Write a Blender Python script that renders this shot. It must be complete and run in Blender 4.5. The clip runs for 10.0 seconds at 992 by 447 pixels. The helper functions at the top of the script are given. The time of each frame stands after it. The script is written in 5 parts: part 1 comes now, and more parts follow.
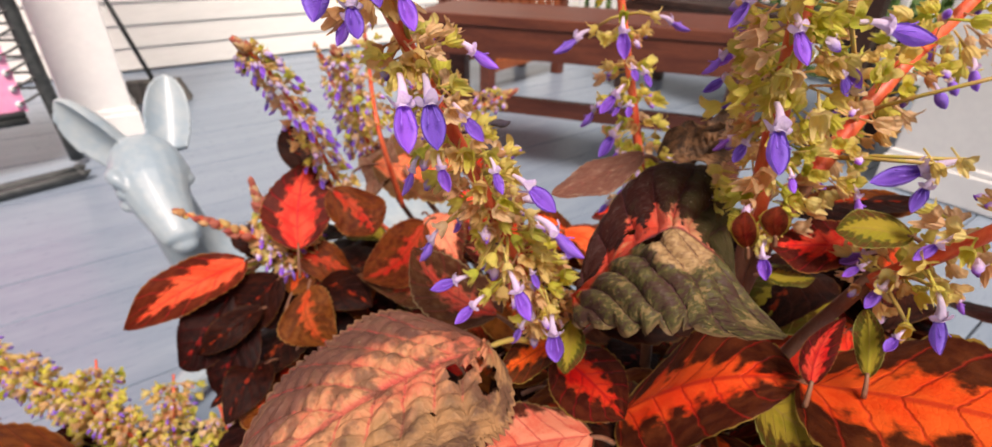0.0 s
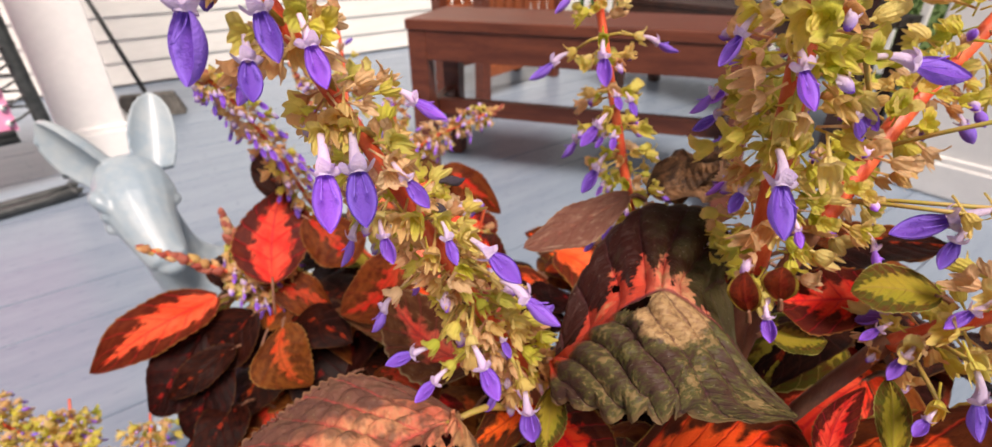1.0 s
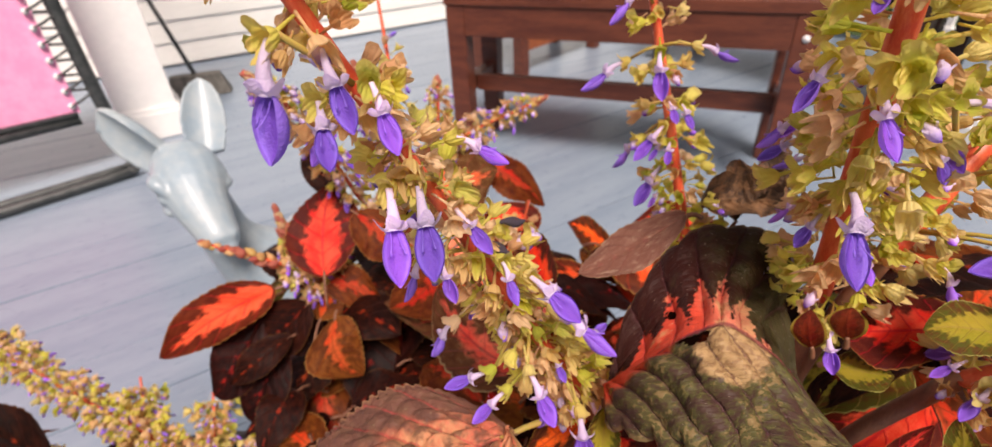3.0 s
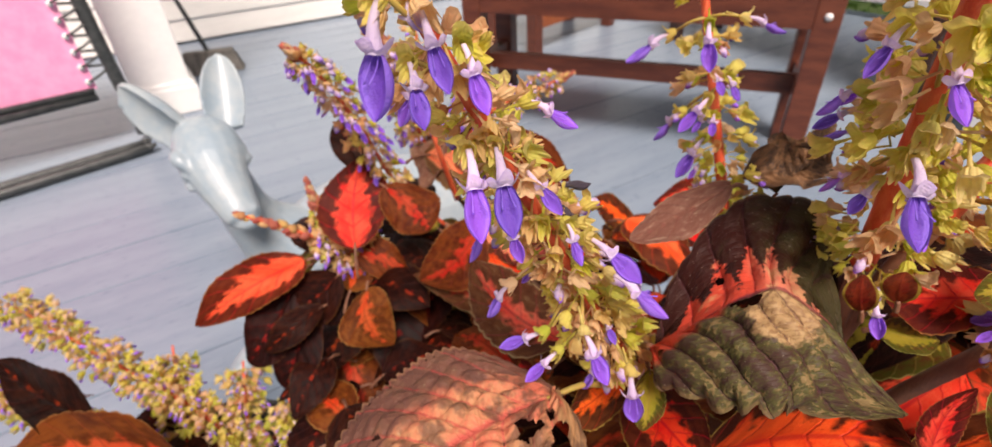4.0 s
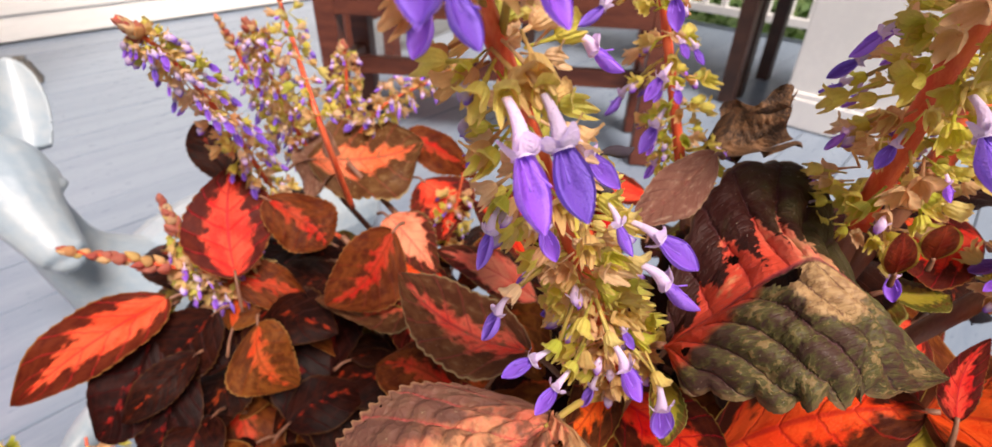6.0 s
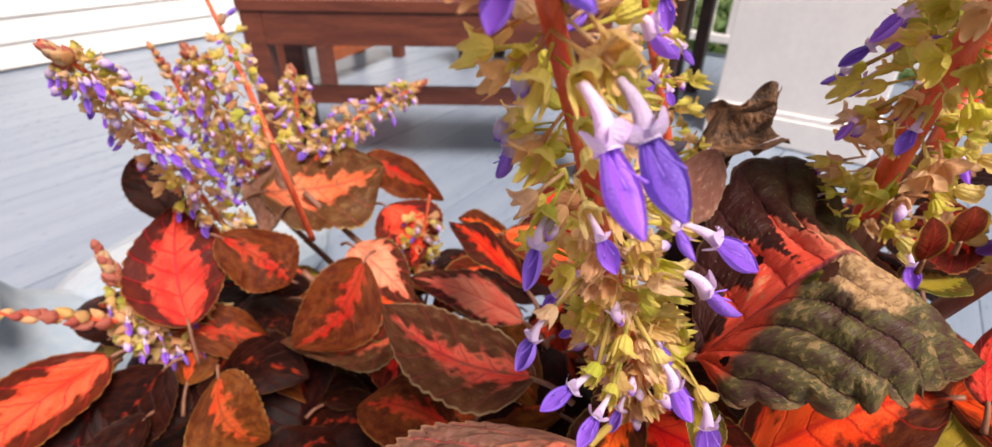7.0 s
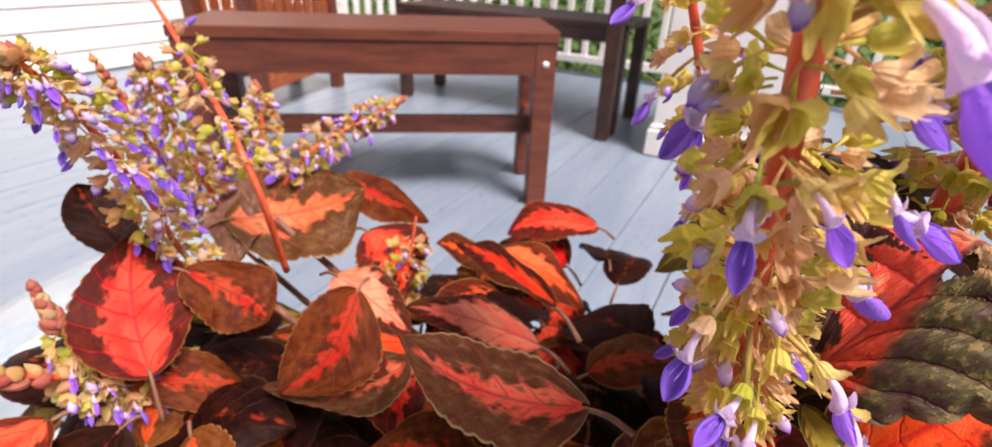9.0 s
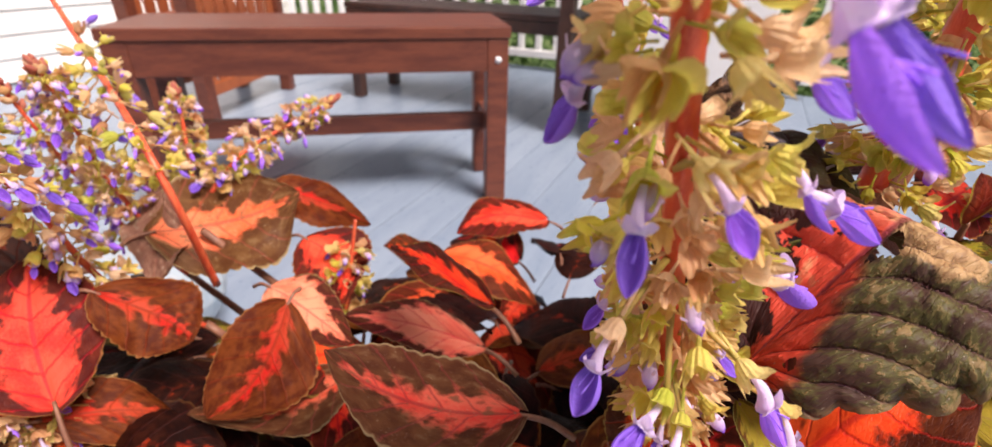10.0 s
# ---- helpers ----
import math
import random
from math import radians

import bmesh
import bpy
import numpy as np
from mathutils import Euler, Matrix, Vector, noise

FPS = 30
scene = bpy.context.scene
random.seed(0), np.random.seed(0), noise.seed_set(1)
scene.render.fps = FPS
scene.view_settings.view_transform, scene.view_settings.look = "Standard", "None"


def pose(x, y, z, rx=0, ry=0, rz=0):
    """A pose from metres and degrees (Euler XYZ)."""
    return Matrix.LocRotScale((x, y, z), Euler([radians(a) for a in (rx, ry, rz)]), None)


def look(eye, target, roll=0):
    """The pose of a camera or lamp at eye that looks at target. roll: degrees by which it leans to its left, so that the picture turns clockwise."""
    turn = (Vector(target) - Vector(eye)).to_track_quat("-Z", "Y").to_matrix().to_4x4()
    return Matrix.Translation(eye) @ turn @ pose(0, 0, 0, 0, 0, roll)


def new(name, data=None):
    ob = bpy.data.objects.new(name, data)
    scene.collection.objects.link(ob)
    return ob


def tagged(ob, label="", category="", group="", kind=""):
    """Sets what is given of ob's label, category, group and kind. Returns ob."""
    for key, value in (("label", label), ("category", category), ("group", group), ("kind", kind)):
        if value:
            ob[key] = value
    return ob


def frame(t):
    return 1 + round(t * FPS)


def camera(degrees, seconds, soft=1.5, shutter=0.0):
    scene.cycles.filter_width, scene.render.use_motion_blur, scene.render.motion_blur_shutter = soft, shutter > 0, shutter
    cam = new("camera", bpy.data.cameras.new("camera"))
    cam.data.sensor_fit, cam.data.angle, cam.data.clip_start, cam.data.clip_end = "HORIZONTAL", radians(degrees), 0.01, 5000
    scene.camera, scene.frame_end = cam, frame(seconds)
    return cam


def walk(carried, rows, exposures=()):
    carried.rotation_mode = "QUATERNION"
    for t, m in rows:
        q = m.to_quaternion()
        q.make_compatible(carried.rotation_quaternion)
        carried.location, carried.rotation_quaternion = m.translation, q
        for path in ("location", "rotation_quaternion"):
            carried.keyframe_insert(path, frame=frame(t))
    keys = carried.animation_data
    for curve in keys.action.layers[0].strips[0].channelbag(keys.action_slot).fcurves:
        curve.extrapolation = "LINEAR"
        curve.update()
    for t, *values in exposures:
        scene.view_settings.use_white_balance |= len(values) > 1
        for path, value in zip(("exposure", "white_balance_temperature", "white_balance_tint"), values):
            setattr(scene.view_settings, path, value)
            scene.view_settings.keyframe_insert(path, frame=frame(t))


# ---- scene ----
cam = camera(87.4, 10.0)
METRES, EYE, TILT, LEAN, TURN = 0.25, 0.75, -26.0, 0.0, 0.0
cam.data.dof.use_dof, cam.data.dof.focus_distance, cam.data.dof.aperture_fstop = True, 0.105, 24.0
PATH = [
    (0, (0.0000, 0.0000, 0.7200), (0.0765, 1.7368, -0.2688), 0.93),
    (0.5, (0.0085, 0.0165, 0.7265), (0.0900, 1.7597, -0.2505), 0.19),
    (1, (0.0118, 0.0258, 0.7238), (0.0835, 1.7682, -0.2555), -0.57),
    (1.5, (0.0070, 0.0390, 0.7227), (0.0668, 1.7667, -0.2830), -1.06),
    (2, (0.0077, 0.0396, 0.7258), (0.0443, 1.7490, -0.3118), -1.68),
    (2.5, (0.0078, 0.0396, 0.7359), (-0.0092, 1.7376, -0.3208), -2.40),
    (2.7, (0.0086, 0.0374, 0.7378), (-0.0340, 1.7383, -0.3134), -2.61),
    (3.8, (-0.0045, 0.0263, 0.7375), (-0.1152, 1.6712, -0.3948), -3.46),
    (4, (-0.0065, 0.0263, 0.7373), (-0.1137, 1.6752, -0.3895), -3.09),
    (4.5, (-0.0139, 0.0240, 0.7303), (-0.1130, 1.6727, -0.3975), -3.72),
    (5, (-0.0216, 0.0323, 0.7275), (-0.0067, 1.6796, -0.4067), -2.59),
    (5.5, (-0.0276, 0.0404, 0.7167), (0.1864, 1.6706, -0.4220), -0.52),
    (6, (-0.0345, 0.0556, 0.7156), (0.3578, 1.6710, -0.3965), 1.17),
    (6.2, (-0.0342, 0.0579, 0.7128), (0.4097, 1.6718, -0.3817), 0.86),
    (7.3, (-0.0512, 0.0730, 0.7018), (0.5992, 1.6626, -0.3231), 1.03),
    (7.5, (-0.0517, 0.0757, 0.6959), (0.6326, 1.6521, -0.3271), 1.32),
    (8, (-0.0565, 0.0869, 0.6937), (0.6886, 1.6528, -0.3028), 1.36),
    (8.5, (-0.0587, 0.0856, 0.6963), (0.7216, 1.6475, -0.2791), 1.06),
    (9, (-0.0714, 0.0950, 0.6931), (0.7547, 1.6573, -0.2431), 2.10),
    (9.5, (-0.0563, 0.0931, 0.6923), (0.8284, 1.6111, -0.2631), 1.43),
    (10, (-0.0560, 0.0975, 0.6887), (0.8858, 1.5894, -0.2532), 1.28),
]
walk(cam, [(t, look(eye, target, roll)) for t, eye, target, roll in PATH], exposures=((0, 0.50, 7100, 19), (5, 0.60, 7100, 19), (7.5, 0.84, 6900, 21), (10, 0.92, 6800, 22)))

# ---- world, sun, exposure ----
world = bpy.data.worlds.new("world")
scene.world = world
world.use_nodes = True
wnt = world.node_tree
sky = wnt.nodes.new("ShaderNodeTexSky")
sky.sky_type = 'NISHITA'
sky.sun_disc = False
SUN_EL, SUN_AZ = radians(56), radians(165)
sky.sun_elevation, sky.sun_rotation = SUN_EL, SUN_AZ
sky.dust_density, sky.ozone_density = 3.0, 1.0
haze = wnt.nodes.new("ShaderNodeHueSaturation")
haze.inputs["Saturation"].default_value = 0.45
wnt.links.new(sky.outputs[0], haze.inputs["Color"])
wnt.links.new(haze.outputs[0], wnt.nodes["Background"].inputs[0])
wnt.nodes["Background"].inputs[1].default_value = 0.036

sun = new("sun", bpy.data.lights.new("sun", 'SUN'))
sun.data.energy, sun.data.angle, sun.data.color = 3.75, radians(24), (1.0, 0.95, 0.88)
sun.matrix_world = look((5 * math.sin(SUN_AZ), 5 * math.cos(SUN_AZ), 5 * math.tan(SUN_EL)), (0, 0, 0))


# ---- node helpers ----
def put_in(nt, socket, value):
    if isinstance(value, bpy.types.NodeSocket):
        nt.links.new(value, socket)
    elif value is not None:
        socket.default_value = value


def calc(nt, op, a, b=None, c=None, clamp=False):
    n = nt.nodes.new("ShaderNodeMath")
    n.operation, n.use_clamp = op, clamp
    put_in(nt, n.inputs[0], a), put_in(nt, n.inputs[1], b), put_in(nt, n.inputs[2], c)
    return n.outputs[0]


def blend(nt, fac, a, b, mode='MIX'):
    n = nt.nodes.new("ShaderNodeMix")
    n.data_type, n.blend_type = 'RGBA', mode
    put_in(nt, n.inputs[0], fac)
    put_in(nt, n.inputs[6], (*a, 1) if isinstance(a, tuple) else a)
    put_in(nt, n.inputs[7], (*b, 1) if isinstance(b, tuple) else b)
    return n.outputs[2]


def cloud(nt, vec, scale, detail=3.0, rough=0.55):
    n = nt.nodes.new("ShaderNodeTexNoise")
    put_in(nt, n.inputs["Vector"], vec)
    n.inputs["Scale"].default_value, n.inputs["Detail"].default_value, n.inputs["Roughness"].default_value = scale, detail, rough
    return n.outputs[0]


def step(nt, value, lo, hi):
    n = nt.nodes.new("ShaderNodeMapRange")
    n.interpolation_type = 'SMOOTHSTEP'
    put_in(nt, n.inputs[0], value)
    n.inputs[1].default_value, n.inputs[2].default_value = lo, hi
    return n.outputs[0]


def coords(nt, which):
    return nt.nodes.new("ShaderNodeTexCoord").outputs[which]


def scaled(nt, vec, s):
    n = nt.nodes.new("ShaderNodeMapping")
    put_in(nt, n.inputs[0], vec)
    n.inputs["Scale"].default_value = s
    return n.outputs[0]


def rand(nt):
    return nt.nodes.new("ShaderNodeObjectInfo").outputs["Random"]


def relief(nt, height, strength, distance):
    n = nt.nodes.new("ShaderNodeBump")
    n.inputs["Strength"].default_value, n.inputs["Distance"].default_value = strength, distance
    put_in(nt, n.inputs["Height"], height)
    return n.outputs[0]


def material(name):
    m = bpy.data.materials.new(name)
    m.use_nodes = True
    return m, m.node_tree, m.node_tree.nodes["Principled BSDF"]


def thin(nt, bsdf, colour, amount):
    """Lets light shine through a leaf or petal."""
    t = nt.nodes.new("ShaderNodeBsdfTranslucent")
    put_in(nt, t.inputs[0], colour)
    mix = nt.nodes.new("ShaderNodeMixShader")
    mix.inputs[0].default_value = amount
    nt.links.new(bsdf.outputs[0], mix.inputs[1])
    nt.links.new(t.outputs[0], mix.inputs[2])
    nt.links.new(mix.outputs[0], nt.nodes["Material Output"].inputs[0])


def plain(name, c1, c2, rough=0.5, scale=20.0, metal=0.0, bump=0.15, dist=0.001, stretch=(1, 1, 1), spread=0.0, fine=8.0):
    """A surface with two scales of mottling and a fine relief."""
    m, nt, b = material(name)
    v = scaled(nt, coords(nt, "Object"), stretch)
    a = cloud(nt, v, scale, 4)
    f = cloud(nt, v, scale * fine, 3)
    k = calc(nt, 'ADD', calc(nt, 'MULTIPLY', a, 0.7), calc(nt, 'MULTIPLY', f, 0.3))
    if spread:
        k = calc(nt, 'ADD', k, calc(nt, 'MULTIPLY', calc(nt, 'SUBTRACT', rand(nt), 0.5), spread))
    col = blend(nt, step(nt, k, 0.35, 0.65), c1, c2)
    put_in(nt, b.inputs["Base Color"], col)
    put_in(nt, b.inputs["Roughness"], calc(nt, 'ADD', rough - 0.08, calc(nt, 'MULTIPLY', f, 0.16)))
    b.inputs["Metallic"].default_value = metal
    put_in(nt, b.inputs["Normal"], relief(nt, k, bump, dist))
    return m


def leaf_material(name, heart, heart2, margin, margin2, rim, reach, vein, worn=None, worn_at=0.55, shine=0.45, through_it=0.2, veins=8, fade=1.6, near=None, far_cut=0.0, near_cut=0.0, rim_at=0.935, cobble=0.0):
    """A coleus leaf: a flame-shaped heart inside a dark margin, pale rim, netted veins and weathered patches."""
    m, nt, b = material(name)
    uv = nt.nodes.new("ShaderNodeSeparateXYZ")
    vec = coords(nt, "UV")
    put_in(nt, uv.inputs[0], vec)
    u, v = uv.outputs[0], uv.outputs[1]
    across = calc(nt, 'ABSOLUTE', calc(nt, 'MULTIPLY', calc(nt, 'SUBTRACT', v, 0.5), 2.0))
    ob = nt.nodes.new("ShaderNodeObjectInfo")
    shift = nt.nodes.new("ShaderNodeVectorMath")
    shift.operation = 'ADD'
    put_in(nt, shift.inputs[0], vec)
    nt.links.new(ob.outputs["Location"], shift.inputs[1])
    pos = scaled(nt, shift.outputs[0], (1.0, 1.0, 30.0))
    big, mid, fine = cloud(nt, pos, 3.2, 3), cloud(nt, pos, 11.0, 4), cloud(nt, pos, 60.0, 3)
    phase = calc(nt, 'MULTIPLY', calc(nt, 'SUBTRACT', u, calc(nt, 'MULTIPLY', across, 0.30)), float(veins))
    saw = calc(nt, 'PINGPONG', calc(nt, 'ADD', phase, calc(nt, 'MULTIPLY', calc(nt, 'SUBTRACT', mid, 0.5), 0.35)), 0.5)
    line = calc(nt, 'SUBTRACT', 1.0, step(nt, saw, 0.0, 0.075))
    rib = calc(nt, 'SUBTRACT', 1.0, step(nt, across, 0.012, 0.05))
    net = nt.nodes.new("ShaderNodeTexVoronoi")
    net.feature = 'DISTANCE_TO_EDGE'
    put_in(nt, net.inputs["Vector"], pos)
    net.inputs["Scale"].default_value = 34.0
    netline = calc(nt, 'SUBTRACT', 1.0, step(nt, net.outputs["Distance"], 0.0, 0.12))
    # the heart narrows towards the tip, with teeth along the veins
    taper = calc(nt, 'MULTIPLY', calc(nt, 'SUBTRACT', 1.0, calc(nt, 'POWER', u, fade)), reach)
    flame = calc(nt, 'SUBTRACT', taper, across)
    flame = calc(nt, 'ADD', flame, calc(nt, 'MULTIPLY', calc(nt, 'SUBTRACT', 0.22, saw), 0.36))
    flame = calc(nt, 'ADD', flame, calc(nt, 'MULTIPLY', calc(nt, 'SUBTRACT', mid, 0.5), 0.80))
    if near:
        far_half = calc(nt, 'SUBTRACT', 1.0, step(nt, v, 0.46, 0.54))
        ahead = calc(nt, 'MULTIPLY', calc(nt, 'SUBTRACT', 1.0, far_half), step(nt, u, 0.15, 0.6))
        flame = calc(nt, 'SUBTRACT', flame, calc(nt, 'ADD', calc(nt, 'MULTIPLY', far_half, far_cut), calc(nt, 'MULTIPLY', ahead, near_cut)))
    heart_k = step(nt, flame, -0.10, 0.11)
    core = blend(nt, step(nt, calc(nt, 'ADD', big, calc(nt, 'MULTIPLY', fine, 0.3)), 0.5, 0.75), heart, heart2)
    core = blend(nt, calc(nt, 'MULTIPLY', calc(nt, 'MAXIMUM', line, rib), 0.65), core, vein)
    outer = blend(nt, step(nt, calc(nt, 'ADD', calc(nt, 'MULTIPLY', mid, 0.6), calc(nt, 'MULTIPLY', big, 0.4)), 0.40, 0.62), margin, margin2)
    outer = blend(nt, calc(nt, 'MULTIPLY', line, 0.45), outer, vein)
    if near:
        k = step(nt, calc(nt, 'ADD', v, calc(nt, 'MULTIPLY', calc(nt, 'SUBTRACT', big, 0.5), 0.25)), 0.53, 0.66)
        half = blend(nt, step(nt, calc(nt, 'ADD', calc(nt, 'MULTIPLY', mid, 0.65), calc(nt, 'MULTIPLY', big, 0.35)), 0.40, 0.62), near[0], near[1])
        outer = blend(nt, k, outer, half)
    col = blend(nt, heart_k, outer, core)
    if worn:
        col = blend(nt, calc(nt, 'MULTIPLY', step(nt, mid, worn_at - 0.04, worn_at + 0.09), 0.8), col, worn)
        col = blend(nt, calc(nt, 'MULTIPLY', step(nt, fine, 0.66, 0.72), 0.35), col, (0.5, 0.38, 0.25))
    col = blend(nt, calc(nt, 'MULTIPLY', step(nt, across, rim_at, rim_at + 0.04), 0.75), col, rim)
    hsv = nt.nodes.new("ShaderNodeHueSaturation")
    put_in(nt, hsv.inputs["Color"], col)
    put_in(nt, hsv.inputs["Value"], calc(nt, 'ADD', 0.85, calc(nt, 'MULTIPLY', ob.outputs["Random"], 0.3)))
    put_in(nt, hsv.inputs["Hue"], calc(nt, 'ADD', 0.492, calc(nt, 'MULTIPLY', ob.outputs["Random"], 0.016)))
    col = hsv.outputs[0]
    put_in(nt, b.inputs["Base Color"], col)
    put_in(nt, b.inputs["Roughness"], calc(nt, 'ADD', shine - 0.1, calc(nt, 'MULTIPLY', fine, 0.25)))
    b.inputs["Specular IOR Level"].default_value = 0.09
    h = calc(nt, 'SUBTRACT', calc(nt, 'MULTIPLY', fine, 0.35), calc(nt, 'ADD', calc(nt, 'MULTIPLY', line, 0.6), calc(nt, 'MULTIPLY', netline, 0.12)))
    if cobble:
        h = calc(nt, 'ADD', h, calc(nt, 'MULTIPLY', step(nt, net.outputs["Distance"], 0.0, 0.35), cobble))
    put_in(nt, b.inputs["Normal"], relief(nt, h, 0.6, 0.0007))
    thin(nt, b, col, through_it)
    return m


RIMC = (0.30, 0.19, 0.04)
RED = leaf_material("red_hearted_leaf", (0.76, 0.045, 0.010), (0.84, 0.095, 0.018), (0.050, 0.009, 0.004), (0.105, 0.024, 0.008), RIMC, 0.50, (0.42, 0.015, 0.012), veins=6)
FLAME = leaf_material("flame_leaf", (0.84, 0.055, 0.018), (0.88, 0.115, 0.045), (0.080, 0.010, 0.005), (0.135, 0.022, 0.008), (0.33, 0.15, 0.04), 0.62, (0.5, 0.015, 0.02), veins=6)
PINK = leaf_material("pink_hearted_leaf", (0.84, 0.17, 0.10), (0.88, 0.30, 0.18), (0.075, 0.014, 0.010), (0.11, 0.036, 0.015), (0.3, 0.2, 0.08), 0.95, (0.62, 0.05, 0.06), veins=6)
MAROON = leaf_material("maroon_leaf", (0.30, 0.016, 0.008), (0.42, 0.035, 0.010), (0.010, 0.0022, 0.0016), (0.030, 0.006, 0.003), (0.08, 0.03, 0.010), -0.05, (0.06, 0.005, 0.004), veins=7, through_it=0.12)
RUST = leaf_material("rust_leaf", (0.66, 0.050, 0.014), (0.56, 0.085, 0.025), (0.095, 0.020, 0.005), (0.20, 0.055, 0.010), (0.36, 0.17, 0.05), 0.26, (0.25, 0.045, 0.012), veins=6, through_it=0.28)
DUSK = leaf_material("dusky_leaf", (0.78, 0.090, 0.040), (0.78, 0.17, 0.085), (0.085, 0.028, 0.012), (0.140, 0.058, 0.022), (0.36, 0.26, 0.13), 0.40, (0.28, 0.05, 0.04), worn=(0.18, 0.095, 0.045), worn_at=0.60, veins=6)
BROWNED = leaf_material("browned_leaf", (0.30, 0.12, 0.09), (0.34, 0.16, 0.10), (0.20, 0.085, 0.060), (0.28, 0.14, 0.10), (0.36, 0.24, 0.14), 0.05, (0.20, 0.06, 0.05), worn=(0.40, 0.28, 0.2), worn_at=0.62, veins=7)
PALE = leaf_material("weathered_pale_leaf", (0.54, 0.12, 0.085), (0.50, 0.22, 0.12), (0.120, 0.050, 0.040), (0.23, 0.085, 0.065), (0.28, 0.14, 0.08), 0.52, (0.50, 0.045, 0.065), worn=(0.125, 0.060, 0.042), worn_at=0.52, veins=8, fade=2.6, near=((0.38, 0.19, 0.095), (0.18, 0.10, 0.06)), cobble=0.5, rim_at=0.96)
ROUND = leaf_material("small_round_leaf", (0.20, 0.018, 0.010), (0.24, 0.035, 0.012), (0.11, 0.016, 0.008), (0.16, 0.03, 0.010), (0.36, 0.26, 0.04), 0.6, (0.14, 0.015, 0.01), veins=5, rim_at=0.80)
GREEN = leaf_material("green_tinged_leaf", (0.26, 0.22, 0.02), (0.34, 0.25, 0.03), (0.08, 0.08, 0.01), (0.10, 0.03, 0.01), (0.36, 0.34, 0.1), 0.7, (0.3, 0.2, 0.05))


def draped_material():
    """The big drooping leaf: a maroon and olive far half with a jagged salmon heart, a worn olive near half with tan scabs."""
    m, nt, b = material("drooping_worn_leaf")
    uv = nt.nodes.new("ShaderNodeSeparateXYZ")
    vec = coords(nt, "UV")
    put_in(nt, uv.inputs[0], vec)
    u, v = uv.outputs[0], uv.outputs[1]
    across = calc(nt, 'ABSOLUTE', calc(nt, 'MULTIPLY', calc(nt, 'SUBTRACT', v, 0.5), 2.0))
    near = step(nt, v, 0.485, 0.515)
    big, mid, fine, grit = cloud(nt, vec, 3.0, 3), cloud(nt, vec, 8.0, 4, 0.62), cloud(nt, vec, 42.0, 4), cloud(nt, vec, 110.0, 2)
    wob = calc(nt, 'MULTIPLY', calc(nt, 'SUBTRACT', mid, 0.5), 0.5)
    phase = calc(nt, 'ADD', calc(nt, 'MULTIPLY', calc(nt, 'SUBTRACT', u, calc(nt, 'MULTIPLY', across, calc(nt, 'MULTIPLY_ADD', near, 0.56, 0.06))), calc(nt, 'MULTIPLY_ADD', near, -2.5, 9.0)), calc(nt, 'MULTIPLY', wob, 0.6))
    saw = calc(nt, 'PINGPONG', phase, 0.5)
    line = calc(nt, 'SUBTRACT', 1.0, step(nt, saw, 0.0, 0.07))
    rib = calc(nt, 'SUBTRACT', 1.0, step(nt, across, 0.008, 0.035))
    twig = calc(nt, 'PINGPONG', calc(nt, 'ADD', calc(nt, 'MULTIPLY', calc(nt, 'ADD', u, calc(nt, 'MULTIPLY', across, 1.1)), 17.0), calc(nt, 'MULTIPLY', wob, 2.0)), 0.5)
    # far half
    far = blend(nt, step(nt, calc(nt, 'ADD', calc(nt, 'MULTIPLY', u, 0.6), calc(nt, 'MULTIPLY', mid, 0.6)), 0.50, 0.72), (0.036, 0.008, 0.006), (0.058, 0.046, 0.018))
    far = blend(nt, calc(nt, 'MULTIPLY', step(nt, fine, 0.52, 0.66), 0.35), far, (0.085, 0.040, 0.032))
    far = blend(nt, calc(nt, 'MULTIPLY', line, 0.55), far, (0.070, 0.022, 0.026))
    hump = calc(nt, 'SUBTRACT', 1.0, calc(nt, 'POWER', calc(nt, 'ABSOLUTE', calc(nt, 'DIVIDE', calc(nt, 'SUBTRACT', u, 0.29), 0.42)), 2.0))
    flame = calc(nt, 'SUBTRACT', calc(nt, 'MULTIPLY', hump, 0.46), across)
    flame = calc(nt, 'ADD', flame, calc(nt, 'MULTIPLY', calc(nt, 'SUBTRACT', 0.20, saw), 0.75))
    flame = calc(nt, 'ADD', flame, calc(nt, 'ADD', wob, calc(nt, 'MULTIPLY', calc(nt, 'SUBTRACT', fine, 0.5), 0.55)))
    heart = blend(nt, step(nt, calc(nt, 'ADD', u, wob), 0.25, 0.55), (0.60, 0.065, 0.035), (0.66, 0.21, 0.13))
    heart = blend(nt, calc(nt, 'MULTIPLY', step(nt, calc(nt, 'ADD', mid, calc(nt, 'MULTIPLY', u, 0.3)), 0.62, 0.76), 0.7), heart, (0.56, 0.32, 0.15))
    heart = blend(nt, calc(nt, 'MULTIPLY', line, 0.5), heart, (0.52, 0.05, 0.05))
    far = blend(nt, step(nt, flame, -0.03, 0.05), far, heart)
    # near half
    olive = blend(nt, step(nt, calc(nt, 'ADD', calc(nt, 'MULTIPLY', mid, 0.6), calc(nt, 'MULTIPLY', fine, 0.4)), 0.42, 0.58), (0.066, 0.034, 0.026), (0.098, 0.092, 0.030))
    du = calc(nt, 'POWER', calc(nt, 'DIVIDE', calc(nt, 'SUBTRACT', u, 0.52), 0.17), 2.0)
    dv = calc(nt, 'POWER', calc(nt, 'DIVIDE', calc(nt, 'SUBTRACT', across, 0.05), 0.42), 2.0)
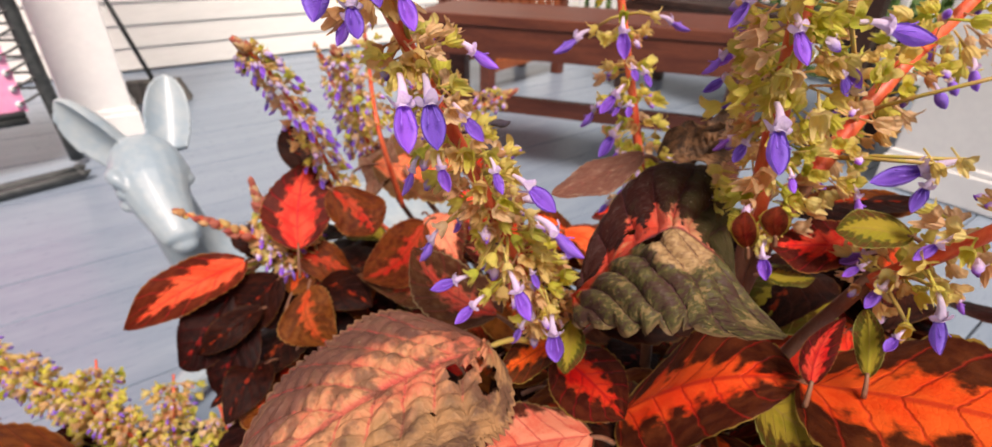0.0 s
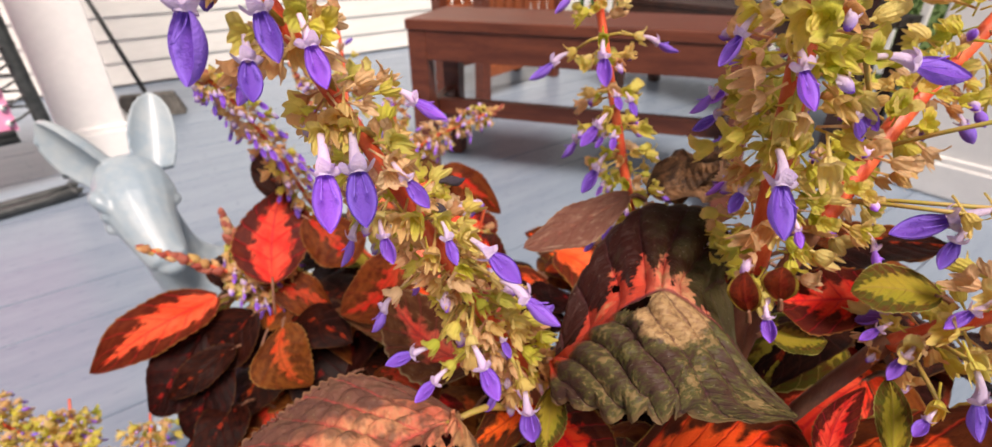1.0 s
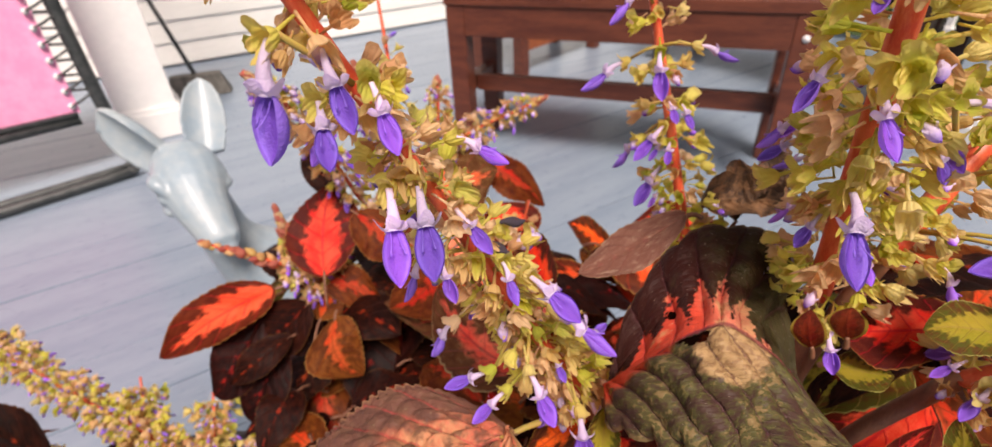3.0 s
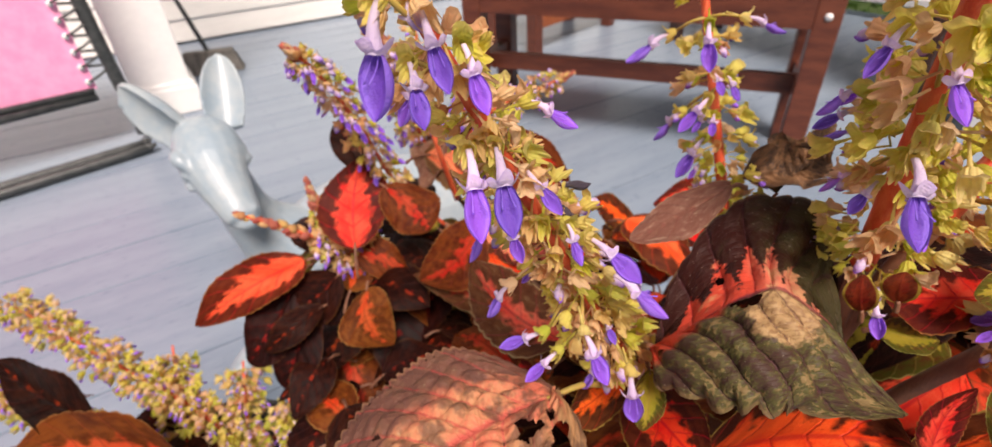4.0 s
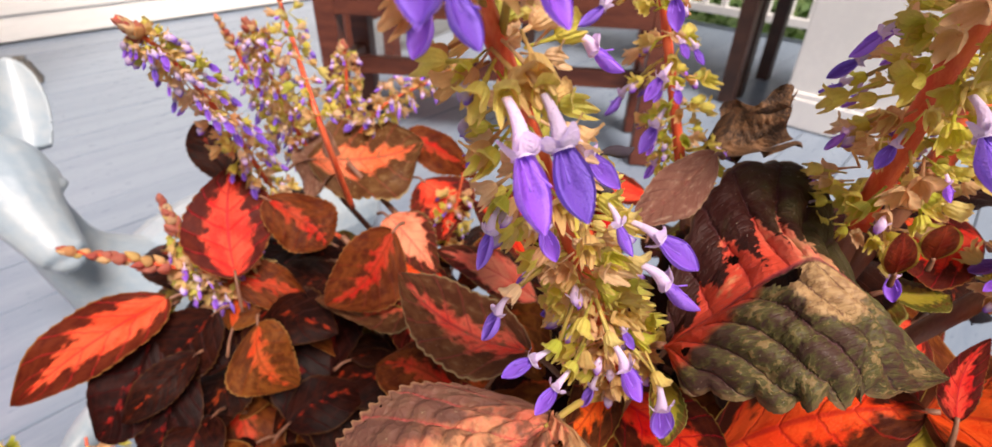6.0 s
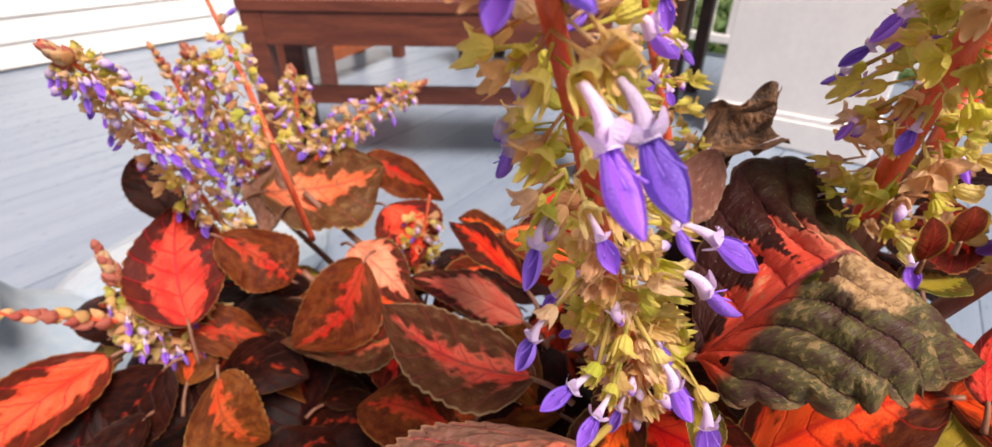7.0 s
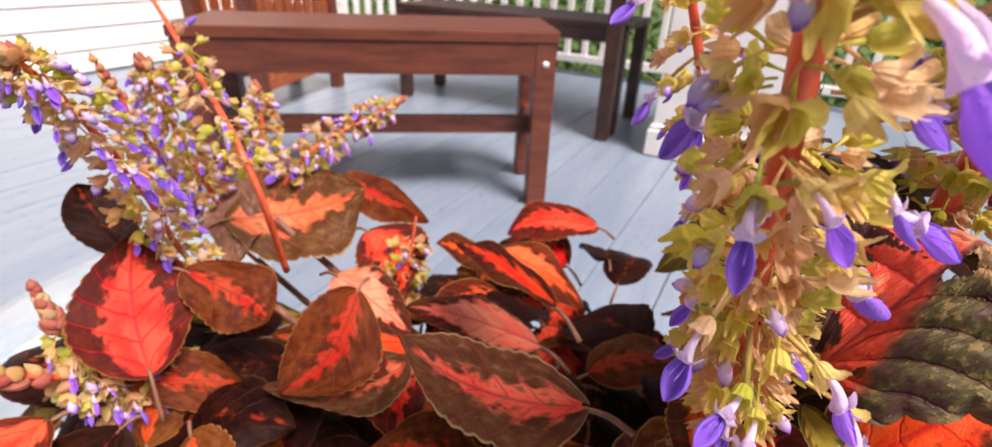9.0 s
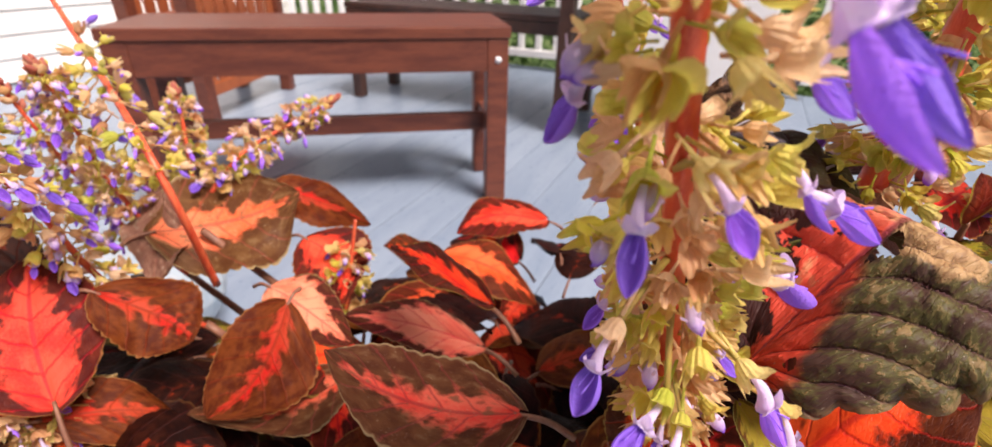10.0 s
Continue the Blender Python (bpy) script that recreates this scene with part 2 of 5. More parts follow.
    patch = step(nt, calc(nt, 'ADD', calc(nt, 'SUBTRACT', 1.0, calc(nt, 'ADD', du, dv)), calc(nt, 'MULTIPLY', wob, 4.5)), 0.0, 0.3)
    tan = blend(nt, step(nt, fine, 0.42, 0.62), (0.46, 0.29, 0.14), (0.30, 0.17, 0.085))
    scab = step(nt, calc(nt, 'ADD', calc(nt, 'MULTIPLY', mid, 0.55), calc(nt, 'MULTIPLY', fine, 0.45)), 0.535, 0.575)
    scab = calc(nt, 'MULTIPLY', scab, calc(nt, 'MULTIPLY', step(nt, across, 0.10, 0.22), calc(nt, 'SUBTRACT', 1.0, step(nt, big, 0.50, 0.66))))
    low = blend(nt, calc(nt, 'MAXIMUM', calc(nt, 'MULTIPLY', patch, 0.9), calc(nt, 'MULTIPLY', scab, 0.5)), olive, tan)
    base_red = calc(nt, 'SUBTRACT', calc(nt, 'SUBTRACT', 0.30, u), calc(nt, 'ADD', calc(nt, 'MULTIPLY', across, 0.22), calc(nt, 'MULTIPLY', wob, -0.25)))
    low = blend(nt, step(nt, base_red, -0.01, 0.06), low, (0.58, 0.060, 0.032))
    low = blend(nt, calc(nt, 'MULTIPLY', line, 0.5), low, (0.105, 0.036, 0.050))
    col = blend(nt, near, far, low)
    col = blend(nt, calc(nt, 'MULTIPLY', rib, 0.75), col, (0.19, 0.03, 0.045))
    col = blend(nt, calc(nt, 'MULTIPLY', step(nt, grit, 0.69, 0.73), 0.55), col, (0.50, 0.42, 0.33))
    col = blend(nt, calc(nt, 'MULTIPLY', step(nt, across, 0.95, 0.98), 0.5), col, (0.22, 0.13, 0.06))
    put_in(nt, b.inputs["Base Color"], col)
    put_in(nt, b.inputs["Roughness"], calc(nt, 'ADD', 0.36, calc(nt, 'MULTIPLY', fine, 0.3)))
    b.inputs["Specular IOR Level"].default_value = 0.16
    h = calc(nt, 'ADD', calc(nt, 'MULTIPLY', fine, 0.7), calc(nt, 'ADD', calc(nt, 'MULTIPLY', step(nt, twig, 0.0, 0.2), 0.15), calc(nt, 'MULTIPLY', scab, 0.25)))
    h = calc(nt, 'SUBTRACT', h, calc(nt, 'MULTIPLY', calc(nt, 'MAXIMUM', line, rib), 0.8))
    put_in(nt, b.inputs["Normal"], relief(nt, h, 0.7, 0.0008))
    thin(nt, b, col, 0.14)
    return m


WORN = draped_material()
WITHER = plain("withered_leaf", (0.022, 0.009, 0.004), (0.20, 0.095, 0.04), 0.75, 160, bump=0.8, dist=0.002)


def petal_material():
    m, nt, b = material("violet_petal")
    uv = nt.nodes.new("ShaderNodeSeparateXYZ")
    put_in(nt, uv.inputs[0], coords(nt, "UV"))
    n = cloud(nt, coords(nt, "Object"), 9.0, 3)
    k = calc(nt, 'ADD', uv.outputs[0], calc(nt, 'MULTIPLY', calc(nt, 'SUBTRACT', n, 0.5), 0.18))
    col = blend(nt, step(nt, k, 0.30, 0.62), (0.82, 0.66, 0.90), (0.41, 0.20, 0.90))
    col = blend(nt, calc(nt, 'MULTIPLY', step(nt, uv.outputs[1], 0.55, 1.0), 0.7), col, (0.22, 0.055, 0.55))
    col = blend(nt, step(nt, k, -0.15, 0.12), (0.88, 0.78, 0.84), col)
    spots = cloud(nt, coords(nt, "Object"), 42.0, 2)
    col = blend(nt, calc(nt, 'MULTIPLY', step(nt, spots, 0.68, 0.72), 0.6), col, (0.12, 0.02, 0.35))
    hsv = nt.nodes.new("ShaderNodeHueSaturation")
    put_in(nt, hsv.inputs["Color"], col)
    put_in(nt, hsv.inputs["Value"], calc(nt, 'ADD', 0.8, calc(nt, 'MULTIPLY', rand(nt), 0.35)))
    put_in(nt, hsv.inputs["Hue"], calc(nt, 'ADD', 0.485, calc(nt, 'MULTIPLY', rand(nt), 0.03)))
    put_in(nt, b.inputs["Base Color"], hsv.outputs[0])
    b.inputs["Roughness"].default_value = 0.55
    b.inputs["Specular IOR Level"].default_value = 0.3
    put_in(nt, b.inputs["Normal"], relief(nt, calc(nt, 'ADD', n, spots), 0.25, 0.02))
    thin(nt, b, hsv.outputs[0], 0.35)
    return m


def calyx_material(name, tones):
    m, nt, b = material(name)
    ramp = nt.nodes.new("ShaderNodeValToRGB")
    e = ramp.color_ramp.elements
    e[0].color, e[1].color = (*tones[0], 1), (*tones[-1], 1)
    for i, c in enumerate(tones[1:-1]):
        x = e.new((i + 1) / (len(tones) - 1))
        x.color = (*c, 1)
    put_in(nt, ramp.inputs[0], rand(nt))
    ob = coords(nt, "Object")
    n, f = cloud(nt, ob, 2.2, 3), cloud(nt, ob, 11.0, 3)
    uv = nt.nodes.new("ShaderNodeSeparateXYZ")
    put_in(nt, uv.inputs[0], coords(nt, "UV"))
    col = blend(nt, calc(nt, 'MULTIPLY', step(nt, n, 0.48, 0.72), 0.28), ramp.outputs[0], (0.70, 0.42, 0.14))
    col = blend(nt, calc(nt, 'MULTIPLY', step(nt, uv.outputs[0], 0.65, 1.0), 0.35), col, (0.80, 0.50, 0.24))
    put_in(nt, b.inputs["Base Color"], col)
    b.inputs["Roughness"].default_value = 0.6
    b.inputs["Specular IOR Level"].default_value = 0.3
    ribs = calc(nt, 'SINE', calc(nt, 'MULTIPLY', uv.outputs[1], 75.0))
    put_in(nt, b.inputs["Normal"], relief(nt, calc(nt, 'ADD', calc(nt, 'MULTIPLY', ribs, 0.25), f), 0.4, 0.05))
    thin(nt, b, col, 0.48)
    return m


PETAL = petal_material()
CALYX = calyx_material("yellow_green_calyx", [(0.66, 0.66, 0.07), (0.88, 0.76, 0.20), (0.52, 0.58, 0.06), (0.90, 0.74, 0.32), (0.80, 0.76, 0.10), (0.88, 0.62, 0.26)])
HUSK = calyx_material("dry_tan_calyx", [(0.90, 0.58, 0.28), (0.92, 0.70, 0.46), (0.74, 0.38, 0.18), (0.88, 0.70, 0.26)])
BUD = calyx_material("reddish_bud", [(0.60, 0.13, 0.11), (0.70, 0.25, 0.19), (0.62, 0.17, 0.13)])
STEM_RED = plain("red_stem", (0.62, 0.06, 0.025), (0.72, 0.15, 0.06), 0.42, 400, bump=0.4, dist=0.0004, stretch=(1, 1, 0.12))
STEM_BROWN = plain("brown_stem", (0.16, 0.06, 0.035), (0.25, 0.11, 0.06), 0.55, 300, bump=0.4, dist=0.0005, stretch=(1, 1, 0.15))
STEM_GREEN = plain("green_stem", (0.36, 0.30, 0.05), (0.42, 0.24, 0.07), 0.5, 300, bump=0.3, dist=0.0004, stretch=(1, 1, 0.15))

PAINT_WHITE = plain("white_paint", (0.78, 0.77, 0.76), (0.84, 0.83, 0.81), 0.5, 6, bump=0.12, dist=0.002)
SIDING = plain("white_siding_paint", (0.76, 0.755, 0.72), (0.84, 0.83, 0.79), 0.55, 9, bump=0.25, dist=0.002, stretch=(0.25, 0.25, 2), spread=0.12)
DECK = plain("grey_blue_deck_paint", (0.175, 0.228, 0.30), (0.225, 0.28, 0.35), 0.30, 5, bump=0.3, dist=0.0015, stretch=(0.35, 2.5, 1), spread=0.1, fine=14)
GAP = plain("dark_gap", (0.13, 0.14, 0.16), (0.2, 0.21, 0.23), 0.9, 10)
TEAK = plain("brown_stained_wood", (0.080, 0.019, 0.011), (0.150, 0.040, 0.020), 0.45, 14, bump=0.3, dist=0.0012, stretch=(0.4, 3, 3), spread=0.1)
CEDAR = plain("orange_brown_wood", (0.22, 0.05, 0.016), (0.31, 0.085, 0.028), 0.48, 14, bump=0.3, dist=0.0012, stretch=(3, 3, 0.3), spread=0.15)
EBONY = plain("dark_stained_wood", (0.035, 0.016, 0.012), (0.07, 0.03, 0.02), 0.45, 14, bump=0.3, dist=0.001)
GLAZE = plain("blue_grey_glazed_ceramic", (0.27, 0.345, 0.41), (0.37, 0.42, 0.45), 0.38, 9, bump=0.5, dist=0.003)
PINKCLOTH = plain("pink_mesh_fabric", (0.90, 0.30, 0.52), (0.93, 0.38, 0.60), 0.75, 30, bump=0.25, dist=0.001, fine=20)
BLACKTUBE = plain("charcoal_steel", (0.035, 0.04, 0.042), (0.07, 0.075, 0.075), 0.4, 40, metal=0.2)
CORD = plain("dark_elastic_cord", (0.03, 0.03, 0.03), (0.07, 0.07, 0.07), 0.6, 200)
EYELET = plain("pale_plastic", (0.7, 0.68, 0.68), (0.8, 0.78, 0.78), 0.5, 200)
BRISTLE = plain("grey_bristles", (0.10, 0.095, 0.085), (0.20, 0.185, 0.165), 0.85, 60, bump=0.9, dist=0.006, stretch=(1, 1, 0.1))
SOIL = plain("dark_potting_soil", (0.018, 0.012, 0.009), (0.045, 0.03, 0.02), 0.95, 90, bump=1.0, dist=0.006)
POT = plain("dark_plastic_pot", (0.03, 0.028, 0.027), (0.05, 0.046, 0.042), 0.5, 20)
GRASS = plain("lawn", (0.05, 0.10, 0.02), (0.09, 0.14, 0.035), 0.9, 3, bump=0.5, dist=0.03)
HEDGE = plain("hedge_leaves", (0.035, 0.085, 0.018), (0.075, 0.15, 0.03), 0.6, 8, spread=0.3)


# ---- mesh helpers ----
def mesh(name, verts, faces, mat, uvs=None, smooth=True):
    me = bpy.data.meshes.new(name)
    me.from_pydata([tuple(v) for v in verts], [], faces)
    if uvs is not None:
        layer = me.uv_layers.new(name="UVMap")
        idx = np.empty(len(me.loops), dtype=np.int32)
        me.loops.foreach_get("vertex_index", idx)
        layer.data.foreach_set("uv", np.asarray(uvs, dtype=np.float32)[idx].ravel())
    me.polygons.foreach_set("use_smooth", [smooth] * len(me.polygons))
    me.materials.append(mat)
    me.update()
    return me


def empty_at(name, x, y, z):
    e = new(name)
    e.location = (x, y, z)
    e.empty_display_size = 0.02
    return e


def root_of(ob):
    while ob.parent:
        ob = ob.parent
    return ob


def attach(ob, parent, m=None):
    """Parents ob and sets its pose in the world; a thing's root is only moved, never turned, and parts with children stay at the root's origin."""
    ob.parent = parent
    off = Vector(root_of(parent).location)
    p = parent
    while p.parent:
        off = off + p.location
        p = p.parent
    ob.matrix_basis = Matrix.Translation(-off) @ (m if m is not None else Matrix.Identity(4))
    return ob


def part(name, me, parent, m=None, label=""):
    ob = attach(new(name, me), parent, m)
    return tagged(ob, label)


def grid_faces(nu, nv, wrap=False):
    out = []
    for i in range(nu - 1):
        for j in range(nv if wrap else nv - 1):
            k = (j + 1) % nv
            out.append((i * nv + j, i * nv + k, (i + 1) * nv + k, (i + 1) * nv + j))
    return out


def curve(pts, n):
    """Smooth points along a polyline (Catmull-Rom)."""
    p = [np.array(q, float) for q in pts]
    p = [2 * p[0] - p[1]] + p + [2 * p[-1] - p[-2]]
    out = []
    segs = len(p) - 3
    for i in range(n):
        t = i / (n - 1) * segs
        k = min(int(t), segs - 1)
        t -= k
        a, b, c, d = p[k:k + 4]
        out.append(0.5 * ((2 * b) + (c - a) * t + (2 * a - 5 * b + 4 * c - d) * t * t + (3 * b - a - 3 * c + d) * t ** 3))
    return np.array(out)


def tube(pts, radii, sides=8, square=0.0):
    """Vertices and faces of a tube along points, with closed ends."""
    pts = np.asarray(pts, float)
    tang = np.gradient(pts, axis=0)
    tang /= np.linalg.norm(tang, axis=1)[:, None] + 1e-12
    ref = np.array([0, 0, 1.0]) if abs(tang[0][2]) < 0.9 else np.array([1.0, 0, 0])
    verts = []
    for p, t, r in zip(pts, tang, np.broadcast_to(radii, len(pts))):
        e1 = np.cross(t, ref)
        e1 /= np.linalg.norm(e1) + 1e-12
        e2 = np.cross(t, e1)
        ref = -np.cross(t, e1) if np.dot(np.cross(t, e1), ref) < 0 else np.cross(t, e1)
        for j in range(sides):
            a = 2 * math.pi * j / sides
            rr = r * (1 + square * math.cos(4 * a))
            verts.append(p + rr * (math.cos(a) * e1 + math.sin(a) * e2))
    n = len(pts)
    faces = grid_faces(n, sides, True)
    faces += [tuple(range(sides))[::-1], tuple((n - 1) * sides + j for j in range(sides))]
    return verts, faces


def tube_mesh(name, pts, radii, mat, sides=8, square=0.0):
    v, f = tube(pts, radii, sides, square)
    return mesh(name, v, f, mat)


def join(pieces):
    verts, faces = [], []
    for v, f in pieces:
        k = len(verts)
        verts += list(v)
        faces += [tuple(i + k for i in q) for q in f]
    return verts, faces


def box(sx, sy, sz, cx=0, cy=0, cz=0, bevel=0.0):
    """A bevelled block: vertices and faces."""
    bm = bmesh.new()
    bmesh.ops.create_cube(bm, size=1)
    for v in bm.verts:
        v.co = Vector((v.co.x * sx + cx, v.co.y * sy + cy, v.co.z * sz + cz))
    if bevel:
        bmesh.ops.bevel(bm, geom=list(bm.edges), offset=bevel, segments=2, affect='EDGES', profile=0.6)
    bm.verts.index_update()
    out = [v.co.copy() for v in bm.verts], [tuple(v.index for v in f.verts) for f in bm.faces]
    bm.free()
    return out


def box_mesh(name, mat, *a, **k):
    v, f = box(*a, **k)
    return mesh(name, v, f, mat, smooth=False)


# ---- plant builders ----
def leaf(plant, mat, base, tip, left, right, mid=None, seed=0, teeth=13, ruffle=0.03, quilt=0.016, holes=(), blunt=0.72, stalk=None, nu=40, nv=25, cup=0.0, stalk_mat=None, lumps=0.0, label=""):
    """A toothed, quilted leaf through its base, tip and two widest edge points; u runs to the tip, v across."""
    rng = np.random.RandomState(seed + int(abs(base[0] * 7919 + tip[2] * 104729 + left[1] * 3571) * 1000) % 99991)
    b, t, l, r = (np.array(q, float) for q in (base, tip, left, right))
    um = 0.42
    m = np.array(mid, float) if mid is not None else (l + r) / 2
    size = np.linalg.norm(t - b)
    u = np.linspace(0, 1, nu)
    v = np.linspace(-1, 1, nv)
    U, V = np.meshgrid(u, v, indexing="ij")
    k0, k1, k2 = (U - um) * (U - 1) / um, U * (U - 1) / (um * (um - 1)), U * (U - um) / (1 - um)
    spine = k0[..., None] * b + k1[..., None] * m + k2[..., None] * t
    w = np.sin(np.pi * np.clip(U, 0, 1) ** 0.80) ** blunt
    w = w / w.max() * (1 - 0.25 * np.clip(U - 0.6, 0, 1))
    w = np.where(U < 0.02, 0.06, w)
    ph = rng.rand(2) * 6
    cren = np.abs(np.sin(np.pi * teeth * U + np.where(V < 0, ph[0], ph[1])))
    edge = 1 - 0.07 * (1 - cren) * (np.abs(V) > 0.93) + 0.05 * np.sin(5 * U + ph[0]) * V
    side = np.where(V[..., None] < 0, (l - m) * -V[..., None], (r - m) * V[..., None])
    # side veins sweep forward, so the blade's edge lags a little
    P = spine + side * (w * edge)[..., None] + (0.10 * np.abs(V) ** 1.5 * (1 - U))[..., None] * (b - m) * 0.9
    du, dv = np.gradient(P, axis=0), np.gradient(P, axis=1)
    nrm = np.cross(du, dv)
    nrm /= np.linalg.norm(nrm, axis=2)[..., None] + 1e-12
    nrm[0], nrm[-1] = nrm[1], nrm[-2]
    phase = (U - 0.30 * np.abs(V)) * 8
    saw = np.abs(phase - np.round(phase)) * 2
    lift = quilt * size * (np.sqrt(saw) - 0.6) * np.clip(1 - np.abs(V) ** 3, 0.2, 1) * np.clip(np.abs(V) * 6, 0, 1) * np.sin(np.pi * np.clip(U, 0.02, 0.98)) ** 0.5
    lift += quilt * 0.9 * size * np.clip(np.abs(V) * 9, 0, 1)
    lift += ruffle * size * np.abs(V) ** 2 * np.sin(11 * U + ph[0] + 2 * V) * w
    lift += cup * size * V ** 2
    lift += lumps * size * (np.abs(np.sin(np.pi * phase)) * np.abs(np.sin(19 * np.abs(V) + 7 * U + 1.2 * np.sin(19 * U)))) ** 0.6 * np.clip(np.abs(V) * 5, 0, 1) * np.clip(1.15 - np.abs(V), 0, 1) * rng.uniform(0.7, 1.3)
    lift += 0.012 * size * np.sin(5 * U + ph[1]) * np.cos(4 * V + ph[0])
    P = P + nrm * lift[..., None]
    P -= b
    faces = grid_faces(nu, nv)
    uv = np.stack([U.ravel(), V.ravel() * 0.5 + 0.5], 1)
    if holes:
        keep = []
        for f in faces:
            cu, cv = uv[list(f)].mean(0)
            if not any(((cu - a) / ra) ** 2 + ((cv - c) / rc) ** 2 < 1 + 0.5 * math.sin(9 * cu * 7 + cv * 41) for a, c, ra, rc in holes):
                keep.append(f)
        faces = keep
    ob = part("leaf", mesh("leaf", P.reshape(-1, 3), faces, mat, uv), plant, Matrix.Translation(base), label)
    back = b - m
    back /= np.linalg.norm(back) + 1e-12
    end = b + back * size * 0.25 + np.array([0, 0, -0.12 * size]) if stalk is None else np.array(stalk, float)
    midp = (b + end) / 2 + np.array([0, 0, 0.03 * size])
    pts = curve([b + (m - b) * 0.06, midp, end], 7) - b
    pet = new("petiole", tube_mesh("petiole", pts, np.linspace(0.0008, 0.0012, 7) * (0.6 + size * 6), stalk_mat or STEM_BROWN, 6))
    pet.parent = ob
    return ob


def draped_leaf(plant, mat, far, rib, near, holes=(), nu=120, nv=90, label="weathered maroon and olive leaf folded over its midrib"):
    """A leaf folded along its midrib: a cupped far half and a near half that hangs over, quilted between the veins, with lobed edges."""
    b = np.array(rib[0])
    R, F, N = curve(rib, nu), curve(far, nu), curve(near, nu)
    rng = np.random.RandomState(8)
    U, V = np.meshgrid(np.linspace(0, 1, nu), np.linspace(-1, 1, nv), indexing="ij")
    a = np.abs(V)
    lobes = np.abs(np.sin(np.pi * 8.5 * U + np.where(V < 0, 0.4, 1.2)))
    reach = a * (1 - 0.10 * (1 - lobes ** 0.7) * np.clip((a - 0.75) / 0.25, 0, 1))
    side = np.where(V[..., None] < 0, (F - R)[:, None], (N - R)[:, None])
    P = R[:, None] + side * reach[..., None]
    du, dv = np.gradient(P, axis=0), np.gradient(P, axis=1)
    nrm = np.cross(dv, du)
    nrm /= np.linalg.norm(nrm, axis=2)[..., None] + 1e-12
    nrm *= np.where(nrm[..., 2:3] < 0, -1.0, 1.0)
    nrm[0], nrm[-1] = nrm[2], nrm[-3]
    phase = (U - np.where(V < 0, 0.06, 0.62) * a) * np.where(V < 0, 9.0, 6.5)
    saw = np.abs(phase - np.round(phase)) * 2
    full = np.sin(np.pi * np.clip(U, 0.02, 0.98)) ** 0.6
    lift = 0.0022 * (np.sqrt(saw) - 0.6) * np.clip(a * 5, 0, 1) * full
    lift += 0.0021 * (np.abs(np.sin(np.pi * phase)) * np.abs(np.sin(11 * a + 6 * U + 0.9 * np.sin(15 * U)))) ** 0.6 * np.clip(a * 5, 0, 1) * np.clip(1.1 - a, 0, 1) * full
    lift += np.where(V < 0, -0.0075, 0.0035) * np.sin(np.pi * a) * full
    lift += 0.0012 * np.sin(9 * U + 3 * V) * a * full
    lift -= np.where(V > 0, 0.004, 0.0) * a ** 6 * full
    lift += np.where(V < 0, -0.005, 0.0) * a ** 8 * full
    P = P + nrm * lift[..., None] + rng.normal(0, 0.00008, P.shape) - b
    uv = np.stack([U.ravel(), V.ravel() * 0.5 + 0.5], 1)
    faces = []
    for f in grid_faces(nu, nv):
        cu, cv = uv[list(f)].mean(0)
        if not any(((cu - q[0]) / q[2]) ** 2 + ((cv - q[1]) / q[3]) ** 2 < 1 + 0.3 * math.sin(63 * cu + cv * 41) for q in holes):
            faces.append(f)
    ob = part("leaf", mesh("leaf", P.reshape(-1, 3), faces, mat, uv), plant, Matrix.Translation(b), label)
    pts = curve([(0.0, 0.0, 0.0), (-0.001, 0.006, -0.006), (-0.001, 0.013, -0.018)], 7)
    pet = new("petiole", tube_mesh("petiole", pts, np.linspace(0.0011, 0.0014, 7), STEM_BROWN, 6))
    pet.parent = ob
    return ob


